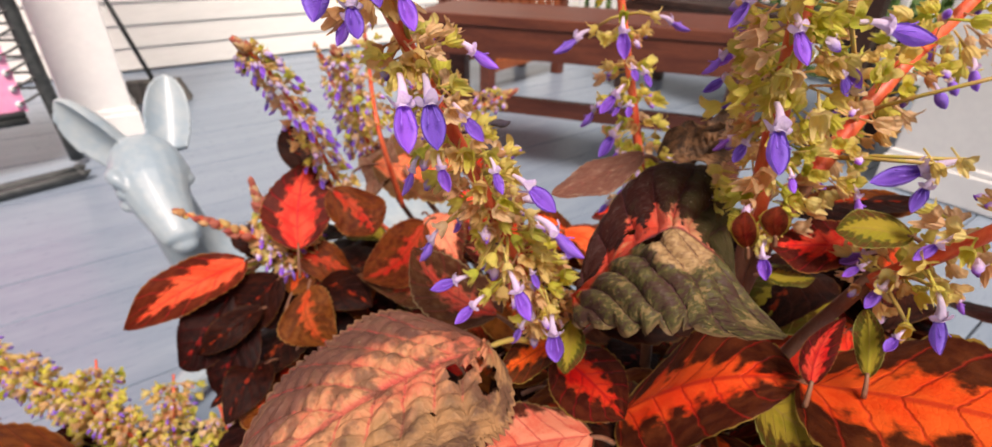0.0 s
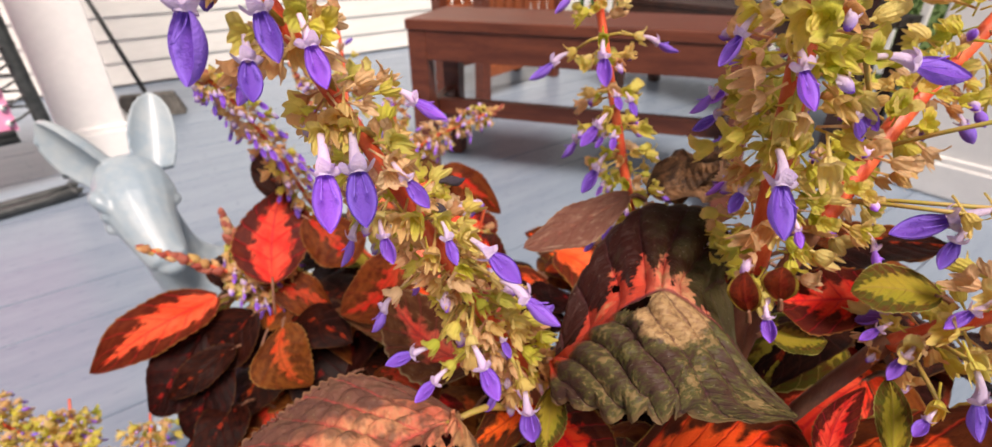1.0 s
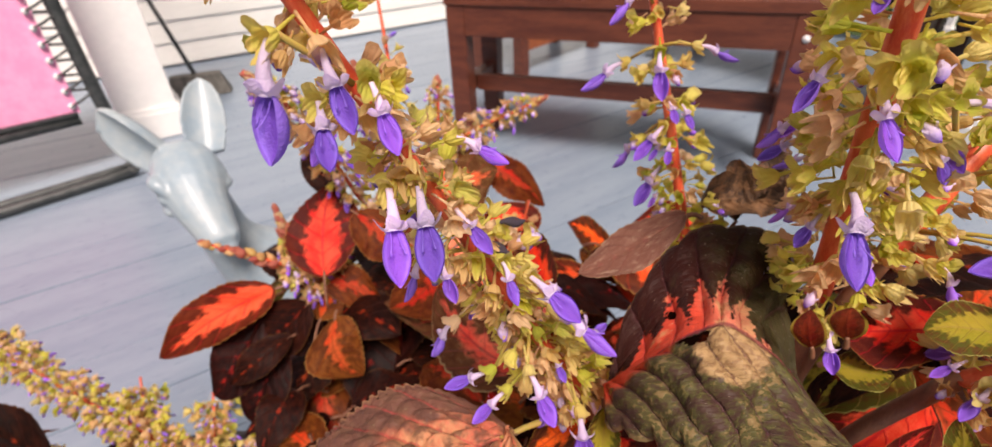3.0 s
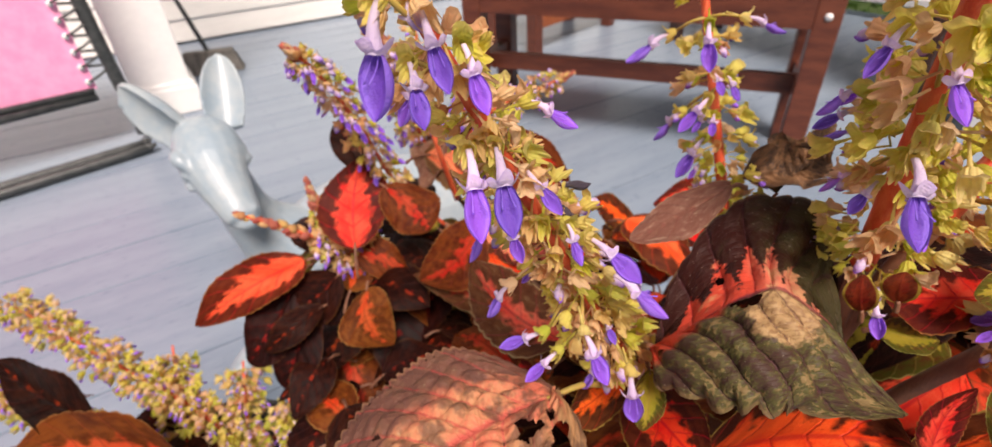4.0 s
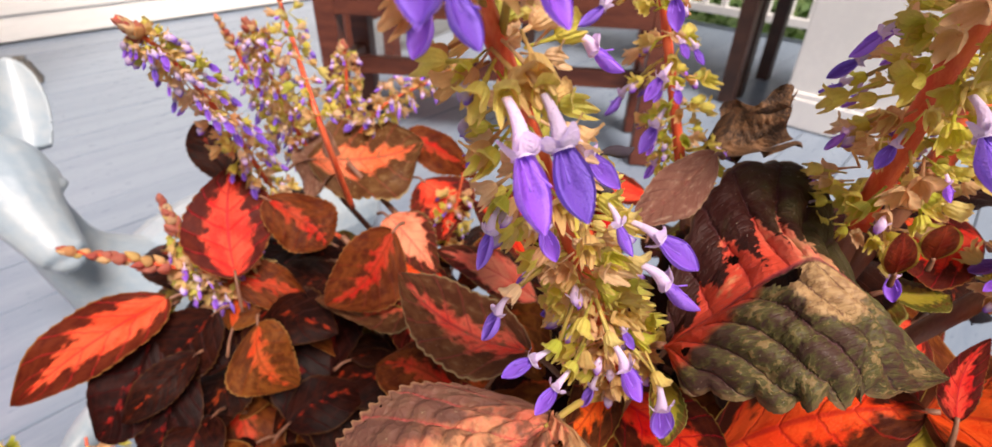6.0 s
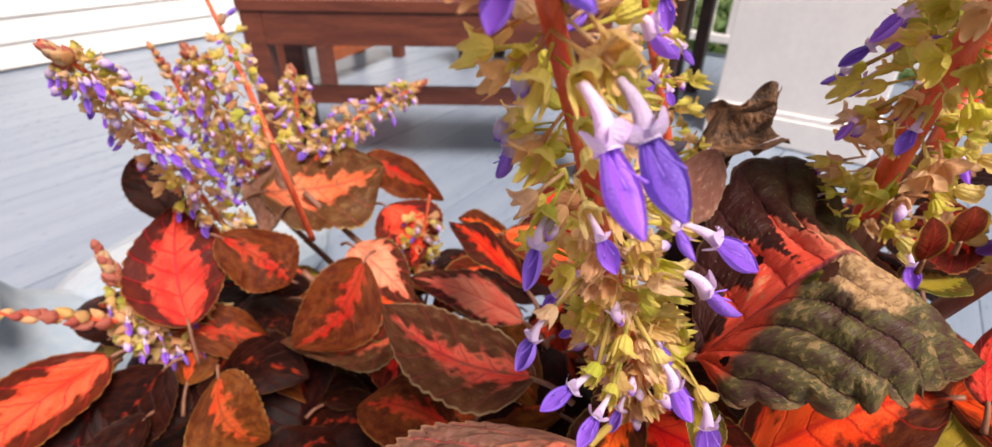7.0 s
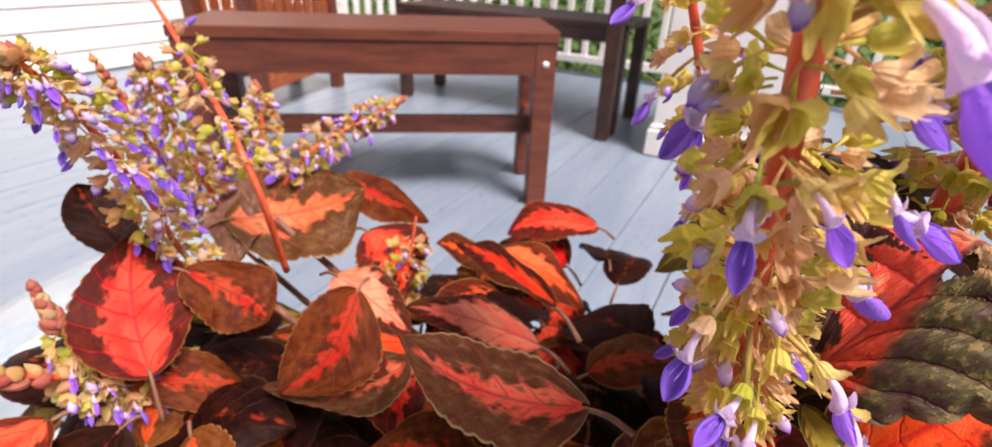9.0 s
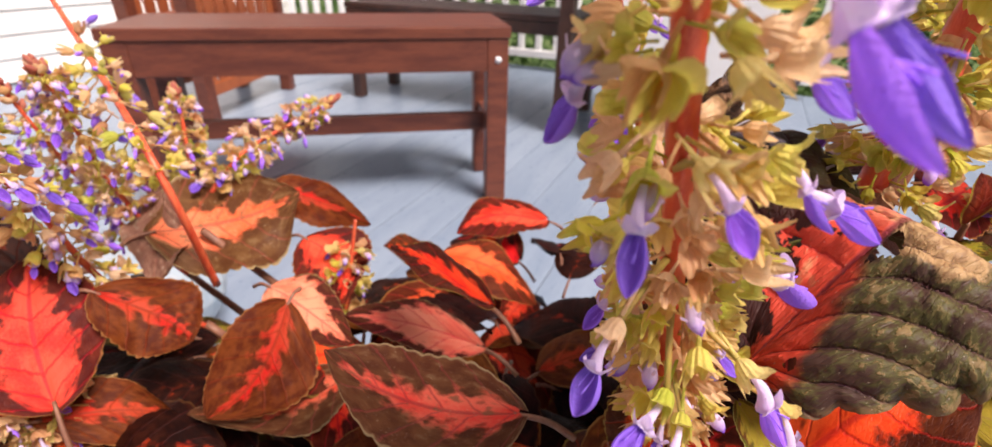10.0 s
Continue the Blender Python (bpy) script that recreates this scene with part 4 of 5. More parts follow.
def lounge_chair():
    """A pink sling lounge chair: charcoal tube frame on floor rails, the sling laced to it with elastic cord."""
    T = Matrix.Translation((-1.30, 1.60, 0)) @ Matrix.Rotation(radians(46), 4, 'Z')
    e = tagged(empty_at("lounge_chair", -1.30, 1.60, 0), "pink sling lounge chair laced to a charcoal tube frame", "chair")
    for y, name in ((0.0, "floor_rail"), (-0.055, "floor_rail")):
        part(name, tube_mesh(name, curve([(-1.2, y, 0.016), (-0.6, y, 0.016), (-0.03, y, 0.016), (0.0, y, 0.02)], 12), 0.0145, BLACKTUBE, 10), e, T)
    part("upright", tube_mesh("upright", curve([(0.03, 0.10, 0.02), (0.018, 0.10, 0.4), (0.012, 0.12, 0.85), (0.012, 0.25, 1.2)], 16), 0.021, BLACKTUBE, 10), e, T)
    part("cross_tube", tube_mesh("cross_tube", [(-1.2, 0.10, 0.175), (-0.5, 0.10, 0.175), (-0.05, 0.10, 0.175)], 0.013, BLACKTUBE, 8), e, T)
    # the sling sags a little between its edges
    nu, nv = 14, 14
    v = [(-1.15 + 1.11 * i / (nu - 1), 0.10 + 0.05 * math.sin(math.pi * i / (nu - 1)) + 0.10 * (j / (nv - 1)) ** 2 + d, 0.20 + 0.95 * j / (nv - 1)) for d in (0, 0.004) for i in range(nu) for j in range(nv)]
    f = grid_faces(nu, nv)
    part("sling", mesh("sling", v, f + [tuple(q + nu * nv for q in g) for g in f], PINKCLOTH), e, T, "pink mesh fabric sling")
    part("hem", tube_mesh("hem", [(-1.15, 0.10, 0.195), (-0.6, 0.145, 0.192), (-0.05, 0.10, 0.195)], 0.011, BLACKTUBE, 8), e, T)
    lace = tube_mesh("lace", curve([(-0.058, 0.10, 0.0), (-0.03, 0.085, 0.012), (0.0, 0.085, 0.026), (0.038, 0.105, 0.03), (0.0, 0.13, 0.036), (-0.05, 0.115, 0.045)], 14), 0.0042, CORD, 6)
    eye = tube_mesh("eyelet", [(-0.055, 0.094, 0.0), (-0.055, 0.108, 0.0)], [0.0095, 0.0095], EYELET, 10)
    for i in range(19):
        part("lace", lace, e, T @ Matrix.Translation((0, 0, 0.225 + i * 0.048)))
        part("eyelet", eye, e, T @ Matrix.Translation((0, 0, 0.225 + i * 0.048)))


lounge_chair()


def broom():
    """A push broom standing on its bristles and leaning on the wall."""
    x, y = -1.47, 2.44
    e = tagged(empty_at("broom", x, y, 0), "grey bristled broom leaning against the white wall", "broom")
    T = Matrix.Translation((x, y, 0)) @ Matrix.Rotation(radians(20), 4, 'Z')
    bm = bmesh.new()
    bmesh.ops.create_cube(bm, size=1)
    bmesh.ops.subdivide_edges(bm, edges=list(bm.edges), cuts=4, use_grid_fill=True)
    for q in bm.verts:
        s = 0.5 - q.co.z
        q.co = Vector((q.co.x * (0.23 + 0.05 * s) + 0.012 * math.sin(37 * q.co.x) * s, q.co.y * (0.05 + 0.03 * s), (q.co.z + 0.5) * 0.075))
    me = bpy.data.meshes.new("bristles")
    bm.to_mesh(me)
    bm.free()
    me.materials.append(BRISTLE)
    part("bristles", me, e, T)
    part("head", box_mesh("head", BRISTLE, 0.22, 0.05, 0.028, 0, 0, 0.084, bevel=0.008), e, T)
    part("handle", tube_mesh("handle", [(0.0, 0, 0.09), (-0.16, 0.25, 0.5), (-0.36, 0.58, 1.05)], 0.011, BLACKTUBE, 8), e, T)


broom()


def deer_statue():
    """A glazed garden fawn, one mesh: head, cupped ears, neck, resting body, folded legs."""
    def loft(centres, sizes, side, n=18, k=14):
        cs, ss = curve(centres, k), curve(sizes, k)
        tg = np.gradient(cs, axis=0)
        out = []
        for p, s, t in zip(cs, ss, tg):
            t = t / np.linalg.norm(t)
            e1 = np.array(side, float)
            e1 -= t * (e1 @ t)
            e1 /= np.linalg.norm(e1)
            e2 = np.cross(t, e1)
            for j in range(n):
                a = 2 * math.pi * j / n
                out.append(p + e1 * s[0] * math.cos(a) + e2 * s[1] * math.sin(a))
        return out, grid_faces(k, n, True) + [tuple(range(n)), tuple((k - 1) * n + j for j in range(n))]

    def blob(c, r, stretch=(1, 1, 1)):
        out = []
        for i in range(9):
            th = math.pi * i / 8
            for j in range(12):
                a = 2 * math.pi * j / 12
                out.append(np.array(c) + r * np.array([math.sin(th) * math.cos(a) * stretch[0], math.sin(th) * math.sin(a) * stretch[1], math.cos(th) * stretch[2]]))
        return out, grid_faces(9, 12, True)

    def ear(root, tip, out, w):
        r, t, o = np.array(root), np.array(tip), np.array(out, float)
        ax = (t - r) / np.linalg.norm(t - r)
        o -= ax * (o @ ax)
        o /= np.linalg.norm(o)
        sd = np.cross(ax, o)
        front, back = [], []
        for i in range(12):
            s = i / 11
            wd = w * (0.62 + 0.38 * math.sin(math.pi * min(1, s * 0.8 + 0.15))) * math.sqrt(max(0.02, 1 - s ** 5))
            for j in range(9):
                q = j / 8 * 2 - 1
                p = r + (t - r) * s + sd * wd * q
                front.append(p + o * (wd * 0.55 * (q * q) - 0.004))
                back.append(p + o * (wd * (0.75 * q * q - 0.45) - 0.012))
        f = grid_faces(12, 9)
        rim = [(j, j + 1, 108 + j + 1, 108 + j) for j in range(8)] + [(99 + j, 99 + j + 1, 207 + j + 1, 207 + j) for j in range(8)]
        rim += [(i * 9, (i + 1) * 9, 108 + (i + 1) * 9, 108 + i * 9) for i in range(11)] + [(i * 9 + 8, (i + 1) * 9 + 8, 116 + (i + 1) * 9, 116 + i * 9) for i in range(11)]
        return front + back, f + [tuple(q + 108 for q in g) for g in f] + rim

    side = (0.80, 0.60, 0.0)
    pieces = [
        loft([(-0.545, 0.822, 0.392), (-0.536, 0.802, 0.392), (-0.515, 0.772, 0.368), (-0.492, 0.742, 0.340), (-0.468, 0.717, 0.313), (-0.450, 0.699, 0.293), (-0.445, 0.692, 0.286)],
              [(0.020, 0.02, 0), (0.046, 0.036, 0), (0.054, 0.044, 0), (0.043, 0.038, 0), (0.034, 0.030, 0), (0.027, 0.024, 0), (0.010, 0.010, 0)], side),
        loft([(-0.540, 0.815, 0.372), (-0.530, 0.812, 0.30), (-0.505, 0.808, 0.22), (-0.455, 0.84, 0.13), (-0.40, 0.89, 0.08)],
              [(0.040, 0.036, 0), (0.040, 0.046, 0), (0.050, 0.058, 0), (0.09, 0.095, 0), (0.10, 0.075, 0)], side),
        loft([(-0.48, 0.83, 0.10), (-0.40, 0.90, 0.115), (-0.24, 1.03, 0.115), (-0.12, 1.12, 0.09), (-0.08, 1.15, 0.06)],
              [(0.05, 0.06, 0), (0.11, 0.105, 0), (0.12, 0.11, 0), (0.09, 0.085, 0), (0.03, 0.03, 0)], (-0.6, 0.8, 0)),
        loft([(-0.45, 0.79, 0.05), (-0.47, 0.71, 0.035), (-0.50, 0.63, 0.028), (-0.515, 0.59, 0.024)], [(0.035, 0.035, 0), (0.028, 0.03, 0), (0.024, 0.024, 0), (0.01, 0.012, 0)], (1, 0, 0)),
        loft([(-0.35, 0.83, 0.05), (-0.37, 0.75, 0.035), (-0.42, 0.67, 0.028), (-0.435, 0.64, 0.024)], [(0.035, 0.035, 0), (0.028, 0.03, 0), (0.024, 0.024, 0), (0.01, 0.012, 0)], (1, 0, 0)),
        loft([(-0.17, 0.98, 0.06), (-0.24, 0.93, 0.04), (-0.32, 0.90, 0.03)], [(0.05, 0.05, 0), (0.035, 0.035, 0), (0.015, 0.02, 0)], (0.5, 0.8, 0)),
        ear((-0.507, 0.828, 0.392), (-0.523, 0.905, 0.497), (0.45, -0.85, 0.2), 0.034),
        ear((-0.562, 0.796, 0.388), (-0.632, 0.785, 0.482), (-0.1, -0.95, -0.1), 0.036),
        blob((-0.532, 0.730, 0.358), 0.016, (0.9, 0.9, 0.8)),
        blob((-0.474, 0.784, 0.355), 0.022, (0.8, 0.9, 0.5)),
        loft([(-0.556, 0.750, 0.382), (-0.540, 0.728, 0.384), (-0.517, 0.722, 0.364)], [(0.007, 0.007, 0), (0.012, 0.012, 0), (0.007, 0.007, 0)], (0, 0, 1), 8, 8),
        loft([(-0.488, 0.812, 0.374), (-0.476, 0.788, 0.368), (-0.472, 0.766, 0.352)], [(0.008, 0.008, 0), (0.014, 0.014, 0), (0.008, 0.008, 0)], (0, 0, 1), 8, 8),
        blob((-0.458, 0.690, 0.306), 0.010),
        blob((-0.436, 0.706, 0.306), 0.010),
        loft([(-0.549, 0.742, 0.342), (-0.533, 0.722, 0.337), (-0.515, 0.720, 0.340)], [(0.005, 0.005, 0), (0.008, 0.008, 0), (0.005, 0.005, 0)], (0, 0, 1), 8, 8),
        blob((-0.450, 0.698, 0.288), 0.022, (1, 0.8, 0.7)),
        blob((-0.515, 0.752, 0.392), 0.018, (1, 1, 0.5)),
    ]
    v, f = join(pieces)
    ob = tagged(new("deer_statue", mesh("deer_statue", v, f, GLAZE)), "pale blue-grey glazed ceramic deer statue lying on the deck", "statue")
    v = [p - np.array([0, 0, 0.022 * min(1, max(0, (p[2] - 0.15) / 0.15))]) for p in v]
    low = min(p[2] for p in v)
    ob.location.z = -low
    smooth = ob.modifiers.new("soften", 'REMESH')
    smooth.mode, smooth.voxel_size, smooth.use_smooth_shade = 'VOXEL', 0.003, True
    rub = ob.modifiers.new("rub", 'SMOOTH')
    rub.factor, rub.iterations = 0.5, 2


deer_statue()


# ---- pots ----
def pot(name, x, y, top, r, label):
    e = tagged(empty_at(name, x, y, 0), label, "pot")
    prof = [(r * 0.72, 0.0), (r * 0.74, 0.01), (r * 0.95, top - 0.04), (r * 1.05, top - 0.035), (r * 1.06, top), (r * 0.98, top), (r * 0.94, top - 0.03), (r * 0.9, top - 0.05)]
    v = [(p * math.cos(2 * math.pi * j / 40), p * math.sin(2 * math.pi * j / 40), z) for p, z in prof for j in range(40)]
    part("body", mesh("pot", v, grid_faces(len(prof), 40, True) + [tuple(range(40))], POT), e, Matrix.Translation((x, y, 0)))
    rng = np.random.RandomState(3)
    v = [(0, 0, top - 0.03)] + [(r * 0.93 * q * math.cos(2 * math.pi * j / 40), r * 0.93 * q * math.sin(2 * math.pi * j / 40), top - 0.03 + rng.uniform(-0.004, 0.004)) for q in (0.25, 0.5, 0.75, 1.0) for j in range(40)]
    f = [(0, 1 + j, 1 + (j + 1) % 40) for j in range(40)] + [tuple(q + 1 for q in g) for g in grid_faces(4, 40, True)]
    part("soil", mesh("soil", v, f, SOIL), e, Matrix.Translation((x, y, 0)), "dark potting soil")
    return e


pot("plant_pot", 0.09, 0.27, 0.36, 0.14, "tall dark planter full of coleus")
pot("plant_pot", -0.30, 0.24, 0.27, 0.13, "dark pot of flowering coleus beside the planter")

central = tagged(empty_at("coleus_plant", 0.03, 0.20, 0.37), "coleus with a tall violet-flowered spike and weathered pale leaves", "plant", "potted coleus plants")
right = tagged(empty_at("coleus_plant", 0.13, 0.22, 0.37), "coleus with thick orange-red stems and yellow-green flower spikes", "plant", "potted coleus plants")
left = tagged(empty_at("coleus_plant", 0.00, 0.33, 0.37), "coleus with flame-red leaves and small violet flower spikes", "plant", "potted coleus plants")
middle = tagged(empty_at("coleus_plant", 0.02, 0.28, 0.37), "coleus with dusky brown and salmon pink leaves", "plant", "potted coleus plants")
far = tagged(empty_at("coleus_plant", 0.05, 0.36, 0.37), "coleus with rust-coloured withering leaves under pale violet spikes", "plant", "potted coleus plants")
front = tagged(empty_at("coleus_plant", -0.30, 0.24, 0.24), "low coleus crowded with small yellow-green and violet flower spikes", "plant", "potted coleus plants")

# large leaves, nearest first
leaf(central, PALE, (0.002, 0.138, 0.590), (-0.070, 0.086, 0.582), (-0.052, 0.154, 0.587), (-0.003, 0.090, 0.593), mid=(-0.026, 0.121, 0.592), nu=120, nv=90, quilt=0.010, teeth=30, lumps=0.036, stalk_mat=STEM_GREEN, stalk=(0.022, 0.147, 0.585), holes=((0.22, 0.64, 0.06, 0.055), (0.15, 0.80, 0.05, 0.06), (0.11, 0.68, 0.022, 0.03), (0.66, 0.25, 0.012, 0.02), (0.40, 0.74, 0.012, 0.015)))
draped_leaf(central, WORN,
            [(0.0331, 0.141, 0.6129), (0.0363, 0.152, 0.6261), (0.0459, 0.163, 0.640), (0.061, 0.171, 0.6499), (0.0801, 0.171, 0.651), (0.0915, 0.162, 0.6457), (0.0872, 0.143, 0.6346), (0.0848, 0.124, 0.6246), (0.0901, 0.112, 0.6176)],
            [(0.0325, 0.139, 0.6129), (0.0425, 0.136, 0.6252), (0.0496, 0.133, 0.6365), (0.0561, 0.1315, 0.6425), (0.0603, 0.131, 0.6435), (0.0679, 0.129, 0.6387), (0.0741, 0.126, 0.6341), (0.0817, 0.119, 0.6255), (0.0892, 0.111, 0.6187)],
            [(0.0322, 0.137, 0.6129), (0.0288, 0.126, 0.6131), (0.0337, 0.117, 0.6193), (0.0404, 0.109, 0.6226), (0.0455, 0.106, 0.6263), (0.0519, 0.104, 0.6285), (0.0573, 0.104, 0.6290), (0.0699, 0.106, 0.624), (0.0883, 0.110, 0.6190)],
            holes=((0.335, 0.545, 0.055, 0.032), (0.12, 0.80, 0.016, 0.022), (0.24, 0.30, 0.016, 0.022)))
leaf(central, RED, (0.055, 0.134, 0.561), (0.104, 0.116, 0.595), (0.092, 0.152, 0.590), (0.062, 0.105, 0.574))
leaf(central, RED, (0.033, 0.157, 0.569), (0.049, 0.117, 0.578), (0.054, 0.146, 0.579), (0.029, 0.130, 0.570))
leaf(right, RED, (0.105, 0.116, 0.595), (0.150, 0.072, 0.618), (0.145, 0.118, 0.613), (0.100, 0.070, 0.606))
leaf(central, PINK, (0.037, 0.114, 0.573), (-0.003, 0.101, 0.583), (0.017, 0.131, 0.570), (0.016, 0.085, 0.585))
leaf(left, FLAME, (-0.169, 0.320, 0.506), (-0.247, 0.293, 0.468), (-0.217, 0.317, 0.506), (-0.188, 0.294, 0.486), cup=0.03)
leaf(left, FLAME, (-0.125, 0.314, 0.524), (-0.122, 0.361, 0.570), (-0.152, 0.328, 0.549), (-0.103, 0.344, 0.543))
leaf(left, RUST, (-0.105, 0.347, 0.551), (-0.075, 0.329, 0.524), (-0.101, 0.326, 0.531), (-0.070, 0.351, 0.541), ruffle=0.07)
leaf(left, RUST, (-0.112, 0.283, 0.509), (-0.096, 0.267, 0.475), (-0.128, 0.260, 0.490), (-0.096, 0.281, 0.499))
leaf(left, MAROON, (-0.175, 0.320, 0.492), (-0.209, 0.276, 0.448), (-0.207, 0.305, 0.481), (-0.175, 0.278, 0.458))
leaf(left, MAROON, (-0.154, 0.296, 0.482), (-0.190, 0.272, 0.463), (-0.176, 0.286, 0.485), (-0.160, 0.272, 0.474))
leaf(left, MAROON, (-0.161, 0.296, 0.470), (-0.176, 0.263, 0.429), (-0.191, 0.280, 0.456), (-0.155, 0.267, 0.450))
leaf(left, MAROON, (-0.143, 0.313, 0.497), (-0.180, 0.296, 0.465), (-0.182, 0.315, 0.490), (-0.146, 0.293, 0.473))
leaf(left, RUST, (-0.136, 0.325, 0.511), (-0.088, 0.309, 0.499), (-0.111, 0.337, 0.514), (-0.107, 0.311, 0.492))
leaf(left, MAROON, (-0.143, 0.319, 0.487), (-0.153, 0.296, 0.464), (-0.162, 0.305, 0.481), (-0.138, 0.306, 0.467))
leaf(left, MAROON, (-0.129, 0.374, 0.552), (-0.145, 0.393, 0.585), (-0.154, 0.383, 0.567), (-0.128, 0.393, 0.571))
leaf(middle, RUST, (-0.035, 0.302, 0.547), (-0.075, 0.286, 0.515), (-0.063, 0.305, 0.539), (-0.036, 0.274, 0.521))
leaf(middle, DUSK, (0.009, 0.185, 0.567), (-0.034, 0.236, 0.571), (0.000, 0.223, 0.564), (-0.025, 0.186, 0.564), nu=48, nv=31)
leaf(middle, PINK, (0.034, 0.250, 0.532), (-0.009, 0.311, 0.524), (0.024, 0.296, 0.532), (0.013, 0.266, 0.525))
leaf(middle, PINK, (-0.036, 0.352, 0.527), (-0.011, 0.295, 0.520), (-0.011, 0.340, 0.530), (-0.041, 0.323, 0.519))
leaf(middle, DUSK, (-0.020, 0.280, 0.516), (-0.083, 0.300, 0.508), (-0.047, 0.304, 0.510), (-0.040, 0.262, 0.509))
leaf(far, DUSK, (-0.084, 0.407, 0.547), (-0.006, 0.399, 0.557), (-0.048, 0.438, 0.564), (-0.044, 0.375, 0.524), ruffle=0.11)
leaf(far, BROWNED, (-0.074, 0.425, 0.560), (-0.089, 0.394, 0.522), (-0.096, 0.416, 0.544), (-0.066, 0.405, 0.540), ruffle=0.2, quilt=0.05)
leaf(far, RUST, (-0.017, 0.421, 0.553), (0.030, 0.381, 0.534), (0.011, 0.428, 0.553), (-0.005, 0.400, 0.536))
leaf(far, FLAME, (-0.008, 0.387, 0.531), (-0.002, 0.347, 0.506), (0.029, 0.377, 0.527), (-0.020, 0.366, 0.513))
leaf(right, ROUND, (0.086, 0.125, 0.644), (0.084, 0.125, 0.654), (0.080, 0.126, 0.649), (0.087, 0.122, 0.651))
leaf(right, ROUND, (0.080, 0.127, 0.639), (0.077, 0.128, 0.651), (0.073, 0.127, 0.645), (0.080, 0.124, 0.647))
leaf(right, FLAME, (0.128, 0.141, 0.631), (0.095, 0.140, 0.632), (0.119, 0.151, 0.635), (0.105, 0.128, 0.628))
leaf(right, GREEN, (0.124, 0.123, 0.645), (0.104, 0.126, 0.645), (0.116, 0.132, 0.649), (0.111, 0.119, 0.643))
leaf(right, FLAME, (0.101, 0.109, 0.602), (0.111, 0.118, 0.620), (0.100, 0.117, 0.608), (0.108, 0.112, 0.611))
leaf(right, GREEN, (0.113, 0.105, 0.609), (0.115, 0.117, 0.624), (0.112, 0.114, 0.616), (0.118, 0.109, 0.618))
leaf(right, MAROON, (0.119, 0.173, 0.627), (0.153, 0.152, 0.641), (0.150, 0.180, 0.632), (0.126, 0.147, 0.638))
leaf(central, GREEN, (0.093, 0.118, 0.588), (0.106, 0.094, 0.601), (0.107, 0.113, 0.595), (0.085, 0.091, 0.590))
leaf(front, RUST, (-0.260, 0.229, 0.400), (-0.357, 0.216, 0.421), (-0.328, 0.257, 0.419), (-0.280, 0.187, 0.420))
leaf(front, MAROON, (-0.343, 0.260, 0.404), (-0.416, 0.283, 0.440), (-0.391, 0.295, 0.418), (-0.353, 0.232, 0.427))
leaf(central, BROWNED, (0.061, 0.177, 0.647), (0.025, 0.154, 0.643), (0.040, 0.171, 0.647), (0.045, 0.157, 0.642))
leaf(central, MAROON, (0.050, 0.160, 0.585), (0.120, 0.200, 0.600), (0.075, 0.200, 0.608), (0.095, 0.155, 0.585))
leaf(far, FLAME, (0.170, 0.383, 0.499), (0.105, 0.407, 0.493), (0.146, 0.425, 0.508), (0.131, 0.376, 0.499))
leaf(far, FLAME, (0.071, 0.385, 0.458), (0.145, 0.401, 0.503), (0.104, 0.418, 0.471), (0.120, 0.377, 0.484))
leaf(far, RED, (0.092, 0.384, 0.470), (0.055, 0.435, 0.482), (0.083, 0.436, 0.481), (0.071, 0.397, 0.473))
leaf(middle, RED, (0.023, 0.226, 0.575), (0.009, 0.286, 0.572), (0.025, 0.267, 0.575), (0.008, 0.239, 0.579))
leaf(central, RED, (0.041, 0.170, 0.571), (0.008, 0.139, 0.577), (0.023, 0.165, 0.576), (0.022, 0.137, 0.576))
leaf(central, GREEN, (0.033, 0.138, 0.602), (0.029, 0.124, 0.592), (0.026, 0.130, 0.598), (0.036, 0.128, 0.599), stalk=(0.033, 0.150, 0.600))
leaf(right, RUST, (0.157, 0.160, 0.634), (0.128, 0.181, 0.627), (0.150, 0.180, 0.633), (0.132, 0.154, 0.634))
leaf(right, GREEN, (0.094, 0.135, 0.624), (0.105, 0.128, 0.627), (0.105, 0.140, 0.623), (0.094, 0.122, 0.628))
# the curled dead leaf at the back
leaf(right, WITHER, (0.080, 0.206, 0.634), (0.104, 0.203, 0.634), (0.092, 0.210, 0.645), (0.093, 0.198, 0.632), ruffle=0.32, quilt=0.09, cup=-0.45, teeth=7)
leaf(right, WITHER, (0.090, 0.200, 0.630), (0.101, 0.196, 0.647), (0.090, 0.200, 0.643), (0.103, 0.200, 0.638), ruffle=0.32, quilt=0.09, cup=0.5, teeth=6)

# ---- flower spikes ----
S1 = spike(central, [(0.030, 0.153, 0.590), (0.0135, 0.1455, 0.6255), (-0.0035, 0.1375, 0.6652), (-0.0285, 0.1255, 0.7232), (-0.050, 0.115, 0.775)], 0.0023, 0.010, 0.19, 0.0115, 19, 0.0055, 11, bloom=0.05, dry=0.50, tip=False, spread=1.25, flower=0.015, label="tall flowering spike with tan calyxes and violet flowers")
bloom_at(S1, (-0.011, 0.134, 0.687), (-0.0165, 0.1165, 0.685), (-0.0150, 0.1085, 0.6758), seed=0)
bloom_at(S1, (-0.010, 0.1335, 0.686), (-0.0105, 0.1175, 0.685), (-0.0085, 0.1095, 0.6762), seed=1)
bloom_at(S1, (0.000, 0.139, 0.657), (0.0145, 0.1265, 0.6590), (0.0215, 0.1205, 0.6555), seed=2)
bloom_at(S1, (0.003, 0.141, 0.650), (0.0230, 0.1340, 0.6405), (0.0330, 0.1310, 0.6325), seed=3)
